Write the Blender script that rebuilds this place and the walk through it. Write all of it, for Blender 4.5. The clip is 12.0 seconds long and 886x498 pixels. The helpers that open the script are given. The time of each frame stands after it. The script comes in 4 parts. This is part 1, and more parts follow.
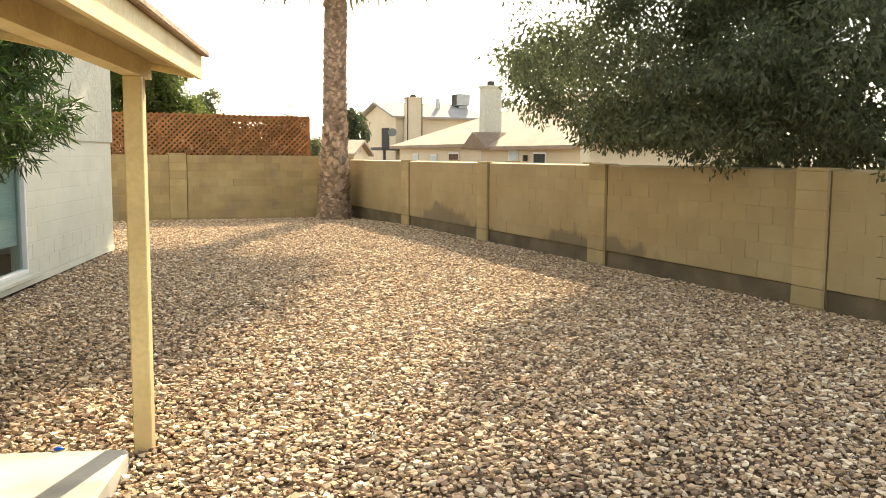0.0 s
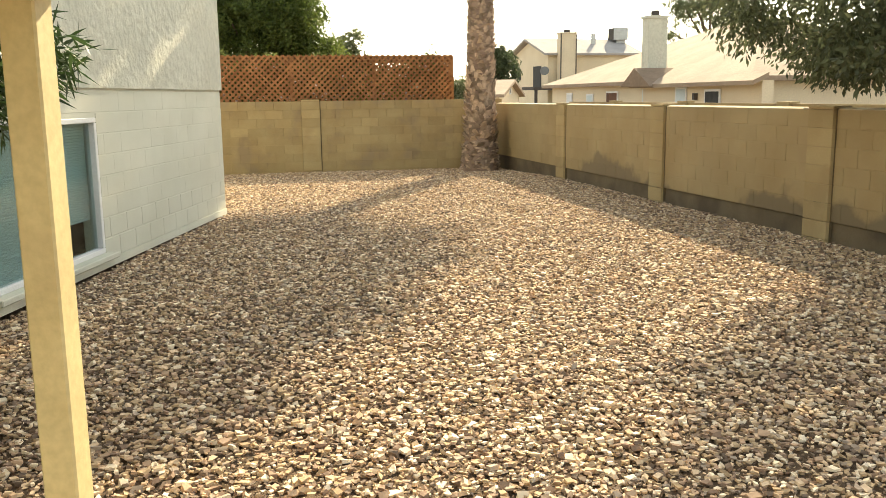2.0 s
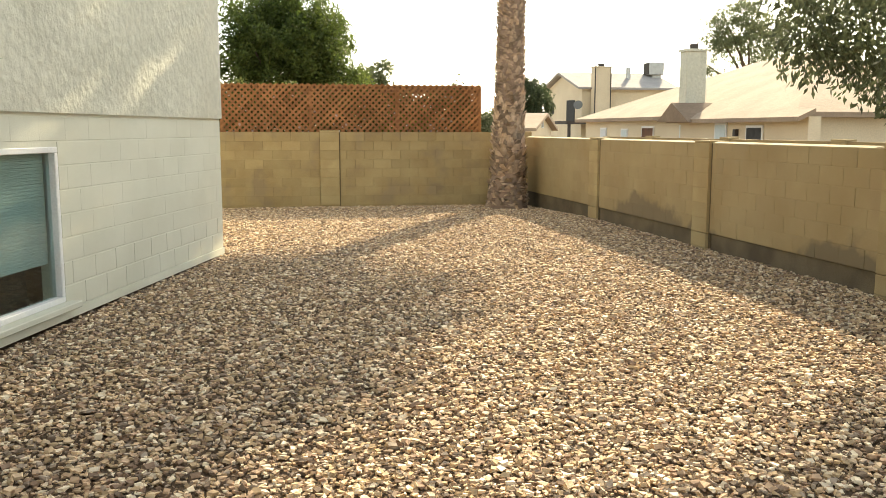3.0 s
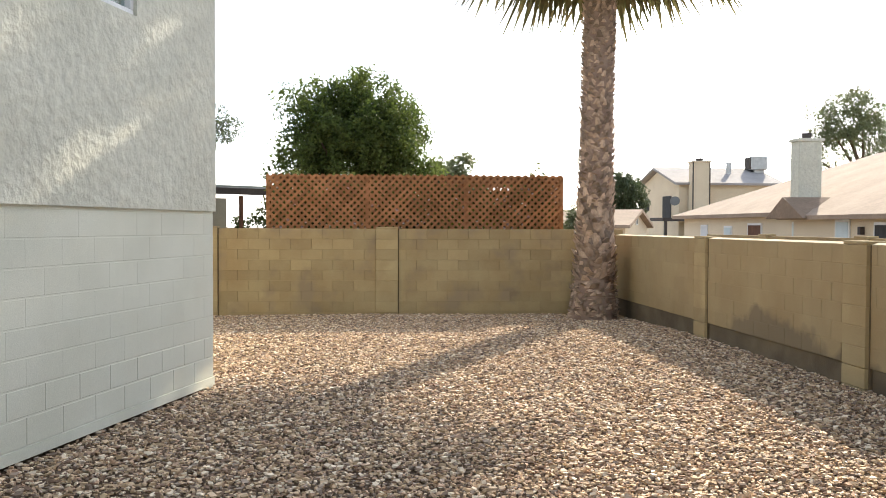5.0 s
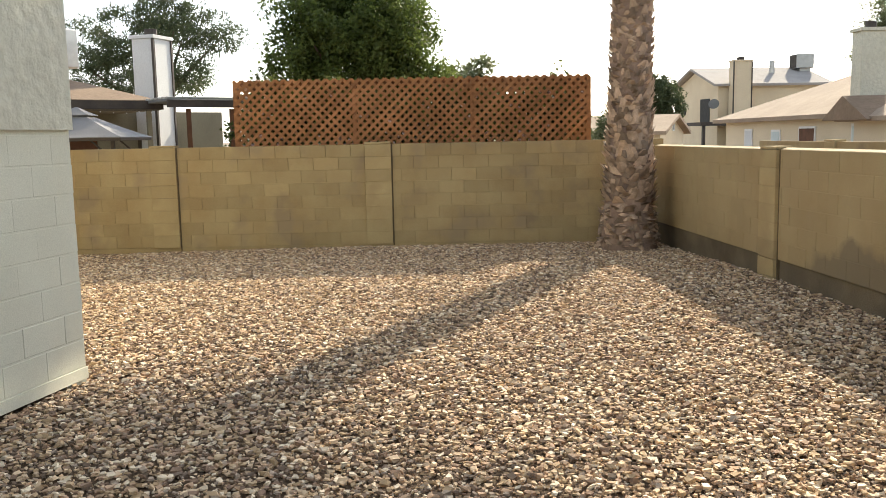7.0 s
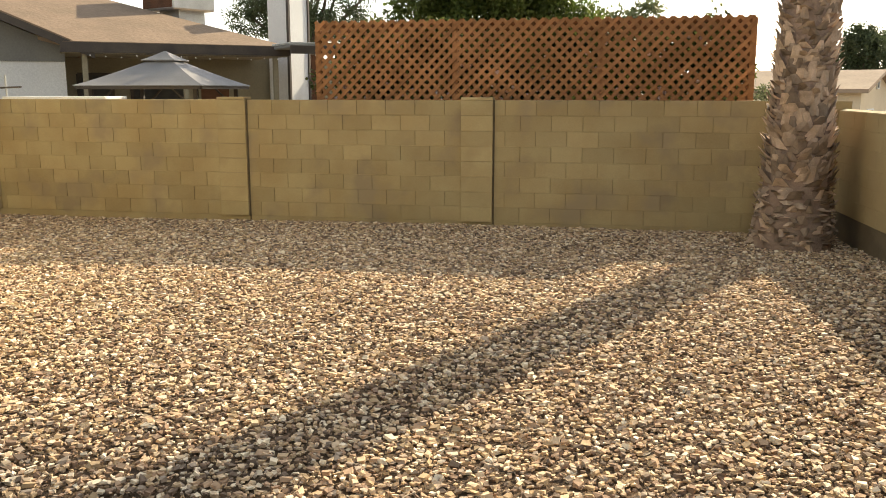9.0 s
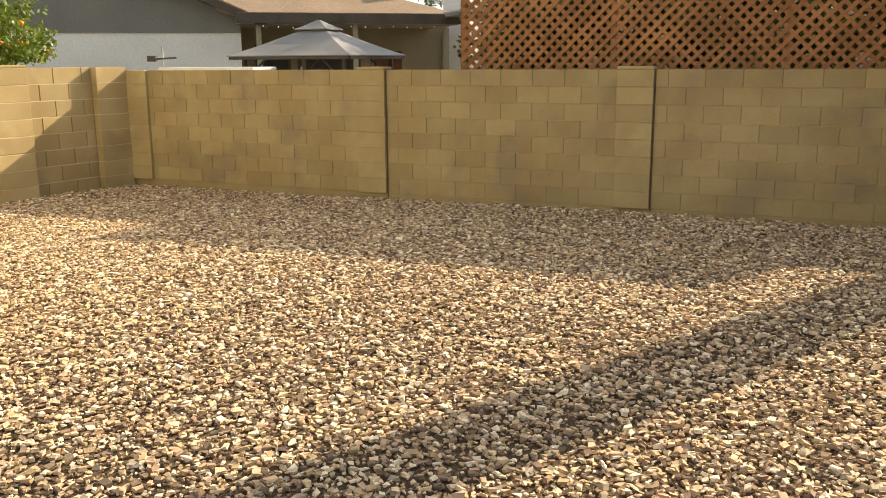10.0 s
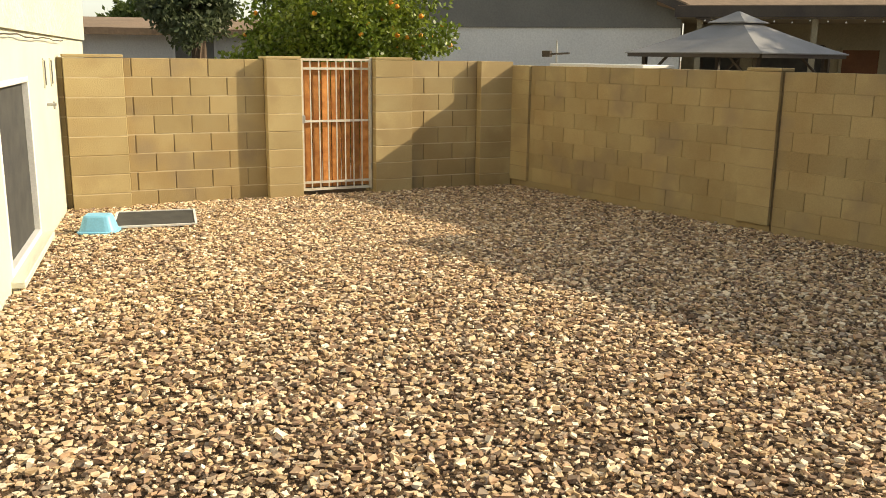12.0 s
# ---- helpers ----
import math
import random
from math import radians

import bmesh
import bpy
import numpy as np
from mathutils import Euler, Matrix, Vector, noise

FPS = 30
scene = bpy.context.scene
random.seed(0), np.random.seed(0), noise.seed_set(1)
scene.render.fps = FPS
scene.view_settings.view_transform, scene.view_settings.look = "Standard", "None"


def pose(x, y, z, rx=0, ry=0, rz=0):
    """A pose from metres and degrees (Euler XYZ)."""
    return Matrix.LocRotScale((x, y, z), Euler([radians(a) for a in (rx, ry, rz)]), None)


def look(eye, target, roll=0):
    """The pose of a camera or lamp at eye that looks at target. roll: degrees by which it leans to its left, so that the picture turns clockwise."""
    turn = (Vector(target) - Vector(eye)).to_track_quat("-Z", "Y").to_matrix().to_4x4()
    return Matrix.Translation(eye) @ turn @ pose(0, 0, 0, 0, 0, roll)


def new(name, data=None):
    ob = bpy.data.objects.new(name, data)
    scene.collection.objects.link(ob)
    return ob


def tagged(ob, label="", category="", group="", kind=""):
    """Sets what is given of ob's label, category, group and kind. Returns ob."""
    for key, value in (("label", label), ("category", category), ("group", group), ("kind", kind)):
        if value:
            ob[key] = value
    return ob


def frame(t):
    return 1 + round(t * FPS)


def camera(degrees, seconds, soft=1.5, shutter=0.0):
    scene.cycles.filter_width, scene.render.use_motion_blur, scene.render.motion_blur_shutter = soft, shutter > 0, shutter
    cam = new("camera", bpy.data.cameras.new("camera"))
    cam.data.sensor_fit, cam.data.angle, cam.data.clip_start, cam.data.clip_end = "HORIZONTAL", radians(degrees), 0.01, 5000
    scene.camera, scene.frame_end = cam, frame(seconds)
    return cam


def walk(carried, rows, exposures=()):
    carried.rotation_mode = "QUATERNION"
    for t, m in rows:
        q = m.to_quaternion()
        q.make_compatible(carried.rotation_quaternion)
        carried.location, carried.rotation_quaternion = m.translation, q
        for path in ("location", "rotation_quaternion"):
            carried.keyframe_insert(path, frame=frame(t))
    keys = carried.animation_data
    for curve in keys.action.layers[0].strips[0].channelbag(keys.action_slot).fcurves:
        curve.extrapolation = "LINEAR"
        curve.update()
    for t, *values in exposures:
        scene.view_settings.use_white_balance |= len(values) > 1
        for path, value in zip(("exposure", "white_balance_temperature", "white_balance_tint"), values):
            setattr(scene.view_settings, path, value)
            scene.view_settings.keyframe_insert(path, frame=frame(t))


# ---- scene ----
SKY, SUN_POWER = 0.14, 4.2
LIGHT = [(0, 1.74, 7200, 7), (0.5, 1.66, 7250, 6), (1.5, 1.6, 7300, 5), (2.7, 1.62, 7250, 4), (4.5, 1.23, 6300, 9), (5, 1.38, 6100, 11), (6.5, 1.28, 6300, 9), (8.5, 1.1, 6900, 8), (9.5, 1.19, 7200, 8), (10.5, 1.2, 7300, 8), (12, 0.71, 7200, 6)]
cam = camera(54.0, 12.0, soft=0.85)
PATH = [
    (0, (-1.835, -23.273, 1.652), (-1.125, -21.415, 1.44), 0.4),
    (0.5, (-1.6, -22.73, 1.659), (-1.115, -20.802, 1.437), 0.7),
    (1, (-1.466, -22.239, 1.696), (-1.056, -20.304, 1.401), -0.4),
    (1.5, (-1.304, -21.592, 1.686), (-0.996, -19.637, 1.399), -0.3),
    (2, (-1.115, -20.864, 1.718), (-0.742, -18.93, 1.372), -0.7),
    (2.5, (-0.922, -20.278, 1.705), (-0.593, -18.329, 1.402), -0.2),
    (4.5, (-0.106, -17.615, 1.719), (0.169, -15.645, 1.511), 0.4),
    (5, (0.07, -16.923, 1.699), (0.165, -14.926, 1.646), 0.2),
    (5.5, (0.2, -16.195, 1.693), (0.264, -14.21, 1.458), -0.5),
    (6, (0.391, -15.515, 1.721), (0.472, -13.527, 1.514), -1.7),
    (6.5, (0.555, -14.829, 1.755), (0.602, -12.846, 1.496), -1.5),
    (8.5, (1.181, -12.156, 1.682), (1.031, -10.177, 1.432), 1.3),
    (9, (1.542, -11.507, 1.782), (1.17, -9.576, 1.421), 0.0),
    (9.5, (1.711, -10.904, 1.797), (1.22, -9.016, 1.354), -0.1),
    (10, (1.843, -10.267, 1.767), (1.058, -8.477, 1.341), -0.4),
    (10.5, (1.959, -9.679, 1.848), (0.931, -8.014, 1.434), 3.0),
    (11, (2.036, -9.036, 1.799), (0.705, -7.59, 1.43), -0.1),
    (11.5, (2.129, -8.441, 1.739), (0.59, -7.232, 1.329), -1.8),
    (12, (2.002, -8.141, 1.763), (0.408, -7.014, 1.329), 0.7),
]
walk(cam, [(t, look(eye, target, roll)) for t, eye, target, roll in PATH], LIGHT)

# ---- world and sun ----
SUN = Vector((0.86, 1.61, 1.0)).normalized()
world = bpy.data.worlds.new("world")
scene.world = world
world.use_nodes = True
wn = world.node_tree
sky = wn.nodes.new("ShaderNodeTexSky")
sky.sky_type, sky.sun_disc = "NISHITA", False
sky.sun_elevation, sky.sun_rotation = math.asin(SUN.z), math.atan2(SUN.x, SUN.y)
sky.dust_density, sky.air_density = 1.2, 1.0
bg = wn.nodes["Background"]
bg.inputs["Strength"].default_value = SKY
haze = wn.nodes.new("ShaderNodeHueSaturation")
haze.inputs["Saturation"].default_value = 0.45
wn.links.new(sky.outputs["Color"], haze.inputs["Color"])
wn.links.new(haze.outputs["Color"], bg.inputs["Color"])
lamp = bpy.data.lights.new("sun", "SUN")
lamp.energy, lamp.angle, lamp.color = SUN_POWER, radians(0.6), (1.0, 0.86, 0.66)
sun = new("sun", lamp)
sun.matrix_world = look(SUN * 60, (0, 0, 0))


# ---- materials ----
def mat(name, base, alt=None, scale=6.0, fine=60.0, rough=0.85, bump=0.3, bump_size=0.01, rand=0.0, metal=0.0, island=False, stain=None, stain_scale=0.6, trans=0.0, spec=0.3):
    """A surface with a broad and a fine variation of colour, fine relief, and a change from piece to piece."""
    m = bpy.data.materials.new(name)
    m.use_nodes = True
    nt = m.node_tree
    b = nt.nodes["Principled BSDF"]
    geo = nt.nodes.new("ShaderNodeNewGeometry")

    def noise_tex(s, detail=4.0):
        n = nt.nodes.new("ShaderNodeTexNoise")
        n.inputs["Scale"].default_value, n.inputs["Detail"].default_value = s, detail
        nt.links.new(geo.outputs["Position"], n.inputs["Vector"])
        return n

    def mix(fac, a, c, kind="MIX"):
        x = nt.nodes.new("ShaderNodeMix")
        x.data_type, x.blend_type = "RGBA", kind
        for sock, v in ((x.inputs["Factor"], fac), (x.inputs["A"], a), (x.inputs["B"], c)):
            if isinstance(v, bpy.types.NodeSocket):
                nt.links.new(v, sock)
            else:
                sock.default_value = v if isinstance(v, float) else (*v, 1.0)
        return x.outputs["Result"]

    def ramp(v, lo, hi):
        r = nt.nodes.new("ShaderNodeMapRange")
        r.inputs["From Min"].default_value, r.inputs["From Max"].default_value = lo, hi
        nt.links.new(v, r.inputs["Value"])
        return r.outputs["Result"]

    alt = alt or tuple(c * 0.72 for c in base)
    col = mix(ramp(noise_tex(scale).outputs["Fac"], 0.35, 0.65), base, alt)
    grain = noise_tex(fine, 6.0)
    col = mix(0.35, col, mix(ramp(grain.outputs["Fac"], 0.3, 0.7), (0.55, 0.55, 0.55), (1.0, 1.0, 1.0)), "MULTIPLY")
    if stain:
        col = mix(ramp(noise_tex(stain_scale, 6.0).outputs["Fac"], 0.52, 0.66), col, stain)
    if rand:
        src = geo.outputs["Random Per Island"] if island else nt.nodes.new("ShaderNodeObjectInfo").outputs["Random"]
        hsv = nt.nodes.new("ShaderNodeHueSaturation")
        val = nt.nodes.new("ShaderNodeMapRange")
        val.inputs["To Min"].default_value, val.inputs["To Max"].default_value = 1 - rand, 1 + rand
        nt.links.new(src, val.inputs["Value"])
        nt.links.new(val.outputs["Result"], hsv.inputs["Value"])
        nt.links.new(col, hsv.inputs["Color"])
        col = hsv.outputs["Color"]
    nt.links.new(col, b.inputs["Base Color"])
    b.inputs["Roughness"].default_value, b.inputs["Metallic"].default_value = rough, metal
    b.inputs["Specular IOR Level"].default_value = spec
    if bump:
        bm_ = nt.nodes.new("ShaderNodeBump")
        bm_.inputs["Strength"].default_value, bm_.inputs["Distance"].default_value = bump, bump_size
        nt.links.new(grain.outputs["Fac"], bm_.inputs["Height"])
        nt.links.new(bm_.outputs["Normal"], b.inputs["Normal"])
    if trans:
        out = nt.nodes["Material Output"]
        tr = nt.nodes.new("ShaderNodeBsdfTranslucent")
        nt.links.new(col, tr.inputs["Color"])
        ms = nt.nodes.new("ShaderNodeMixShader")
        ms.inputs["Fac"].default_value = trans
        nt.links.new(b.outputs["BSDF"], ms.inputs[1])
        nt.links.new(tr.outputs["BSDF"], ms.inputs[2])
        nt.links.new(ms.outputs["Shader"], out.inputs["Surface"])
    return m


def stone_mat():
    """Crushed landscape rock: tan, pink, cream and grey stones."""
    m = mat("gravel_stone", (0.5, 0.4, 0.3), (0.44, 0.33, 0.25), 40, 160, 0.9, 0.4, 0.004)
    nt = m.node_tree
    geo = nt.nodes.new("ShaderNodeNewGeometry")
    cr = nt.nodes.new("ShaderNodeValToRGB")
    cr.color_ramp.interpolation = "CONSTANT"
    tones = ((0.0, (0.5, 0.355, 0.2)), (0.2, (0.76, 0.565, 0.36)), (0.38, (0.26, 0.165, 0.105)), (0.52, (0.56, 0.375, 0.235)), (0.66, (0.92, 0.78, 0.57)), (0.82, (0.42, 0.33, 0.245)), (0.91, (0.16, 0.11, 0.075)))
    el = cr.color_ramp.elements
    el[0].color = (*tones[0][1], 1)
    el[1].position, el[1].color = tones[1][0], (*tones[1][1], 1)
    for pos, c in tones[2:]:
        e = el.new(pos)
        e.color = (*c, 1)
    nt.links.new(geo.outputs["Random Per Island"], cr.inputs["Fac"])
    b = nt.nodes["Principled BSDF"]
    old = b.inputs["Base Color"].links[0].from_socket
    x = nt.nodes.new("ShaderNodeMix")
    x.data_type = "RGBA"
    x.inputs["Factor"].default_value = 0.85
    nt.links.new(old, x.inputs["A"])
    nt.links.new(cr.outputs["Color"], x.inputs["B"])
    nt.links.new(x.outputs["Result"], b.inputs["Base Color"])
    return m


M = {
    "soil": mat("ground_soil", (0.15, 0.1, 0.058), (0.115, 0.075, 0.045), 30, 120, 0.95, 0.8, 0.02),
    "stone": stone_mat(),
    "far": mat("far_ground", (0.3, 0.24, 0.18), None, 0.5, 20, 0.95, 0.2),
    "block": mat("tan_block", (0.43, 0.335, 0.175), (0.365, 0.265, 0.13), 1.7, 90, 0.92, 0.5, 0.006, rand=0.11, stain=(0.29, 0.22, 0.13), stain_scale=1.5),
    "pier": mat("tan_pier_block", (0.47, 0.37, 0.195), (0.4, 0.3, 0.15), 1.6, 90, 0.92, 0.5, 0.006, rand=0.08, stain=(0.36, 0.27, 0.14), stain_scale=2.2),
    "mortar_and_lit_edge": mat("mortar_and_lit_edge", (0.6, 0.5, 0.33), (0.5, 0.4, 0.25), 3, 120, 0.95, 0.3, 0.004, stain=(0.4, 0.3, 0.17), stain_scale=2.5),
    "seal": mat("joint_seal", (0.17, 0.125, 0.07), None, 6, 90, 0.95, 0.3),
    "block_smooth": mat("even_tan_block", (0.43, 0.335, 0.18), (0.37, 0.275, 0.14), 1.2, 90, 0.92, 0.5, 0.006, rand=0.035, stain=(0.36, 0.275, 0.15), stain_scale=0.9),
    "damp": mat("soil_stained_concrete", (0.2, 0.155, 0.095), (0.14, 0.11, 0.07), 2.2, 60, 0.95, 0.6, 0.01, stain=(0.11, 0.085, 0.055), stain_scale=1.3),
    "mortar": mat("tan_mortar", (0.29, 0.22, 0.125), (0.23, 0.17, 0.095), 2, 120, 0.95, 0.4, 0.004),
    "house_block": mat("painted_block", (0.66, 0.655, 0.54), (0.61, 0.605, 0.49), 1.5, 110, 0.7, 0.35, 0.004, rand=0.02),
    "stucco": mat("painted_stucco", (0.64, 0.63, 0.52), (0.57, 0.56, 0.455), 1.2, 11, 0.85, 0.9, 0.035),
    "yellow": mat("cream_painted_wood", (0.68, 0.56, 0.29), (0.6, 0.48, 0.24), 3, 40, 0.6, 0.25, 0.005, stain=(0.5, 0.38, 0.2), stain_scale=2.5),
    "shingle": mat("tan_shingle", (0.42, 0.31, 0.22), (0.35, 0.25, 0.18), 1.5, 14, 0.95, 0.6, 0.03),
    "concrete": mat("patio_concrete", (0.6, 0.57, 0.48), (0.5, 0.46, 0.38), 2, 70, 0.85, 0.3, 0.004, stain=(0.35, 0.33, 0.28), stain_scale=2),
    "vinyl": mat("white_vinyl", (0.8, 0.8, 0.78), (0.74, 0.74, 0.72), 3, 60, 0.4, 0.05),
    "blind": mat("window_blind", (0.6, 0.68, 0.68), (0.54, 0.62, 0.63), 3, 40, 0.6, 0.1),
    "screen": mat("dark_screen", (0.07, 0.07, 0.065), (0.05, 0.05, 0.05), 5, 300, 0.9, 0.3, 0.002),
    "lattice": mat("redwood_stain", (0.35, 0.165, 0.07), (0.25, 0.115, 0.045), 3, 60, 0.8, 0.3, 0.004, rand=0.18),
    "iron": mat("cream_iron", (0.72, 0.7, 0.62), (0.62, 0.56, 0.46), 8, 60, 0.5, 0.1),
    "gate_wood": mat("stained_picket", (0.6, 0.27, 0.08), (0.4, 0.155, 0.045), 9, 70, 0.6, 0.3, 0.004, rand=0.3),
    "trunk": mat("palm_bark", (0.38, 0.27, 0.2), (0.27, 0.185, 0.135), 6, 60, 0.95, 0.8, 0.02),
    "boot": mat("palm_boot", (0.5, 0.37, 0.27), (0.36, 0.26, 0.18), 10, 60, 0.9, 0.5, 0.01, rand=0.5, island=True),
    "frond": mat("palm_frond", (0.12, 0.13, 0.05), (0.2, 0.16, 0.07), 5, 40, 0.6, 0.0, rand=0.25, island=True, trans=0.25),
    "bark": mat("tree_bark", (0.14, 0.1, 0.07), None, 8, 50, 0.95, 0.8, 0.02),
    "leaf_dark": mat("dark_leaf", (0.095, 0.115, 0.055), (0.065, 0.09, 0.04), 2, 30, 0.6, 0.0, rand=0.35, island=True, trans=0.3),
    "petal": mat("pale_petal", (0.85, 0.76, 0.74), (0.8, 0.68, 0.66), 8, 60, 0.6, 0.0, trans=0.55),
    "leaf_rose": mat("rose_leaf", (0.12, 0.135, 0.04), (0.08, 0.1, 0.03), 2, 30, 0.55, 0.0, rand=0.45, island=True, trans=0.55),
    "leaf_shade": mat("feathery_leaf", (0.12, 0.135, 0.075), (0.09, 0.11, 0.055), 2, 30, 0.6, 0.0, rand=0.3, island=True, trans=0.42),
    "leaf_green": mat("green_leaf", (0.13, 0.165, 0.04), (0.07, 0.105, 0.022), 1.2, 30, 0.55, 0.0, rand=0.35, island=True, trans=0.45),
    "leaf_narrow": mat("oleander_leaf", (0.065, 0.115, 0.03), (0.04, 0.07, 0.02), 3, 30, 0.5, 0.0, rand=0.45, island=True, trans=0.3),
    "leaf_grey": mat("grey_green_leaf", (0.2, 0.22, 0.11), (0.15, 0.17, 0.085), 1.5, 30, 0.6, 0.0, rand=0.3, island=True, trans=0.35),
    "leaf_orange": mat("citrus_leaf", (0.11, 0.17, 0.022), (0.18, 0.22, 0.03), 2.5, 30, 0.4, 0.0, rand=0.35, island=True, trans=0.35),
    "orange": mat("orange_fruit", (0.75, 0.3, 0.03), (0.65, 0.24, 0.02), 8, 120, 0.45, 0.1),
    "cream": mat("cream_house_stucco", (0.74, 0.63, 0.45), (0.68, 0.57, 0.4), 0.6, 20, 0.9, 0.3, 0.01),
    "white": mat("white_house_paint", (0.72, 0.73, 0.72), (0.66, 0.67, 0.67), 0.8, 25, 0.8, 0.2, 0.01),
    "grey": mat("grey_siding", (0.2, 0.2, 0.185), (0.17, 0.17, 0.16), 1, 25, 0.8, 0.3, 0.01),
    "roof_brown": mat("brown_roof", (0.28, 0.2, 0.135), (0.23, 0.165, 0.11), 1, 9, 0.95, 0.6, 0.03),
    "roof_tan": mat("tan_roof", (0.36, 0.275, 0.195), (0.3, 0.225, 0.16), 0.8, 8, 0.95, 0.6, 0.03),
    "roof_grey": mat("grey_roof", (0.4, 0.37, 0.34), (0.34, 0.32, 0.3), 0.8, 8, 0.95, 0.6, 0.03),
    "dark": mat("dark_trim", (0.06, 0.05, 0.045), (0.09, 0.075, 0.06), 2, 30, 0.7, 0.1),
    "metal": mat("galvanised_metal", (0.5, 0.5, 0.48), (0.42, 0.42, 0.4), 3, 40, 0.45, 0.05, metal=0.7),
    "canopy": mat("canopy_cloth", (0.25, 0.25, 0.255), (0.21, 0.21, 0.215), 2, 60, 0.8, 0.1),
    "twig": mat("dry_twig", (0.55, 0.45, 0.33), None, 20, 90, 0.9, 0.2),
    "olive": mat("olive_beige_paint", (0.3, 0.27, 0.19), (0.26, 0.23, 0.16), 1, 25, 0.85, 0.2, 0.01),
    # the cream paint again, darkened to carry the shade under the patio roof
    "cream_shaded": mat("shaded_cream_paint", (0.44, 0.36, 0.19), (0.37, 0.29, 0.15), 2, 50, 0.8, 0.2, 0.004, stain=(0.3, 0.23, 0.12), stain_scale=1.5),
    "rust": mat("rust_brown_wood", (0.16, 0.075, 0.04), None, 3, 30, 0.8, 0.2),
    "blue": mat("sky_blue_plastic", (0.25, 0.6, 0.85), (0.21, 0.54, 0.8), 4, 60, 0.4, 0.05),
    "bright_blue": mat("blue_plastic", (0.02, 0.15, 0.7), None, 4, 60, 0.4, 0.0),
}


def damp_patch(m, centre, radii, colour):
    """An old damp stain with a ragged edge, soaked into a wall about centre."""
    nt = m.node_tree
    b = nt.nodes["Principled BSDF"]
    old = b.inputs["Base Color"].links[0].from_socket
    geo = nt.nodes.new("ShaderNodeNewGeometry")
    sub, div, ln = (nt.nodes.new("ShaderNodeVectorMath") for _ in range(3))
    sub.operation, div.operation, ln.operation = "SUBTRACT", "DIVIDE", "LENGTH"
    sub.inputs[1].default_value, div.inputs[1].default_value = centre, radii
    nz = nt.nodes.new("ShaderNodeTexNoise")
    nz.inputs["Scale"].default_value, nz.inputs["Detail"].default_value = 2.4, 5.0
    add = nt.nodes.new("ShaderNodeMath")
    rng_ = nt.nodes.new("ShaderNodeMapRange")
    for k, v in (("From Min", 1.42), ("From Max", 1.6), ("To Min", 0.8), ("To Max", 0.0)):
        rng_.inputs[k].default_value = v
    x = nt.nodes.new("ShaderNodeMix")
    x.data_type = "RGBA"
    x.inputs["B"].default_value = (*colour, 1)
    for a_, c_ in ((geo.outputs["Position"], sub.inputs[0]), (sub.outputs[0], div.inputs[0]), (div.outputs[0], ln.inputs[0]), (geo.outputs["Position"], nz.inputs["Vector"]),
                   (ln.outputs["Value"], add.inputs[0]), (nz.outputs["Fac"], add.inputs[1]), (add.outputs["Value"], rng_.inputs["Value"]), (rng_.outputs["Result"], x.inputs["Factor"]),
                   (old, x.inputs["A"]), (x.outputs["Result"], b.inputs["Base Color"])):
        nt.links.new(a_, c_)


damp_patch(M["block_smooth"], (4.5, -6.6, 0.1), (50, 1.35, 0.55), (0.19, 0.15, 0.095))
damp_patch(M["block_smooth"], (4.5, -8.4, 0.0), (50, 0.6, 0.4), (0.19, 0.15, 0.095))
damp_patch(M["block_smooth"], (4.9, -12.0, 0.0), (50, 1.7, 0.55), (0.17, 0.135, 0.085))


def clear_glass():
    m = bpy.data.materials.new("clear_glass")
    m.use_nodes = True
    nt = m.node_tree
    nt.nodes.remove(nt.nodes["Principled BSDF"])
    tr, gl, ms = (nt.nodes.new("ShaderNode" + k) for k in ("BsdfTransparent", "BsdfGlossy", "MixShader"))
    tr.inputs["Color"].default_value = (0.78, 0.86, 0.85, 1)
    gl.inputs["Roughness"].default_value = 0.03
    ms.inputs["Fac"].default_value = 0.1
    nt.links.new(tr.outputs["BSDF"], ms.inputs[1])
    nt.links.new(gl.outputs["BSDF"], ms.inputs[2])
    nt.links.new(ms.outputs["Shader"], nt.nodes["Material Output"].inputs["Surface"])
    return m


M["glass"] = clear_glass()


# ---- mesh helpers ----
def box(bm, c, s, rz=0.0, m=None):
    """A box of size s about c, turned by rz degrees, in bm."""
    r = bmesh.ops.create_cube(bm, size=1.0)["verts"]
    bmesh.ops.transform(bm, verts=r, matrix=(m or Matrix()) @ pose(*c, 0, 0, rz) @ Matrix.Diagonal((*s, 1)))
    return r


def beam(bm, a, b, w, h=None, segs=4):
    """A bar from a to b, w across and h high."""
    a, b = Vector(a), Vector(b)
    d = b - a
    q = d.to_track_quat("Z", "Y").to_matrix().to_4x4()
    r = bmesh.ops.create_cone(bm, cap_ends=True, segments=segs, radius1=0.5 * (2 ** 0.5 if segs == 4 else 1), radius2=0.5 * (2 ** 0.5 if segs == 4 else 1), depth=1.0)["verts"]
    spin = Matrix.Rotation(radians(45 if segs == 4 else 0), 4, "Z")
    bmesh.ops.transform(bm, verts=r, matrix=Matrix.Translation((a + b) / 2) @ q @ Matrix.Diagonal((w, h or w, d.length, 1)) @ spin)
    return r


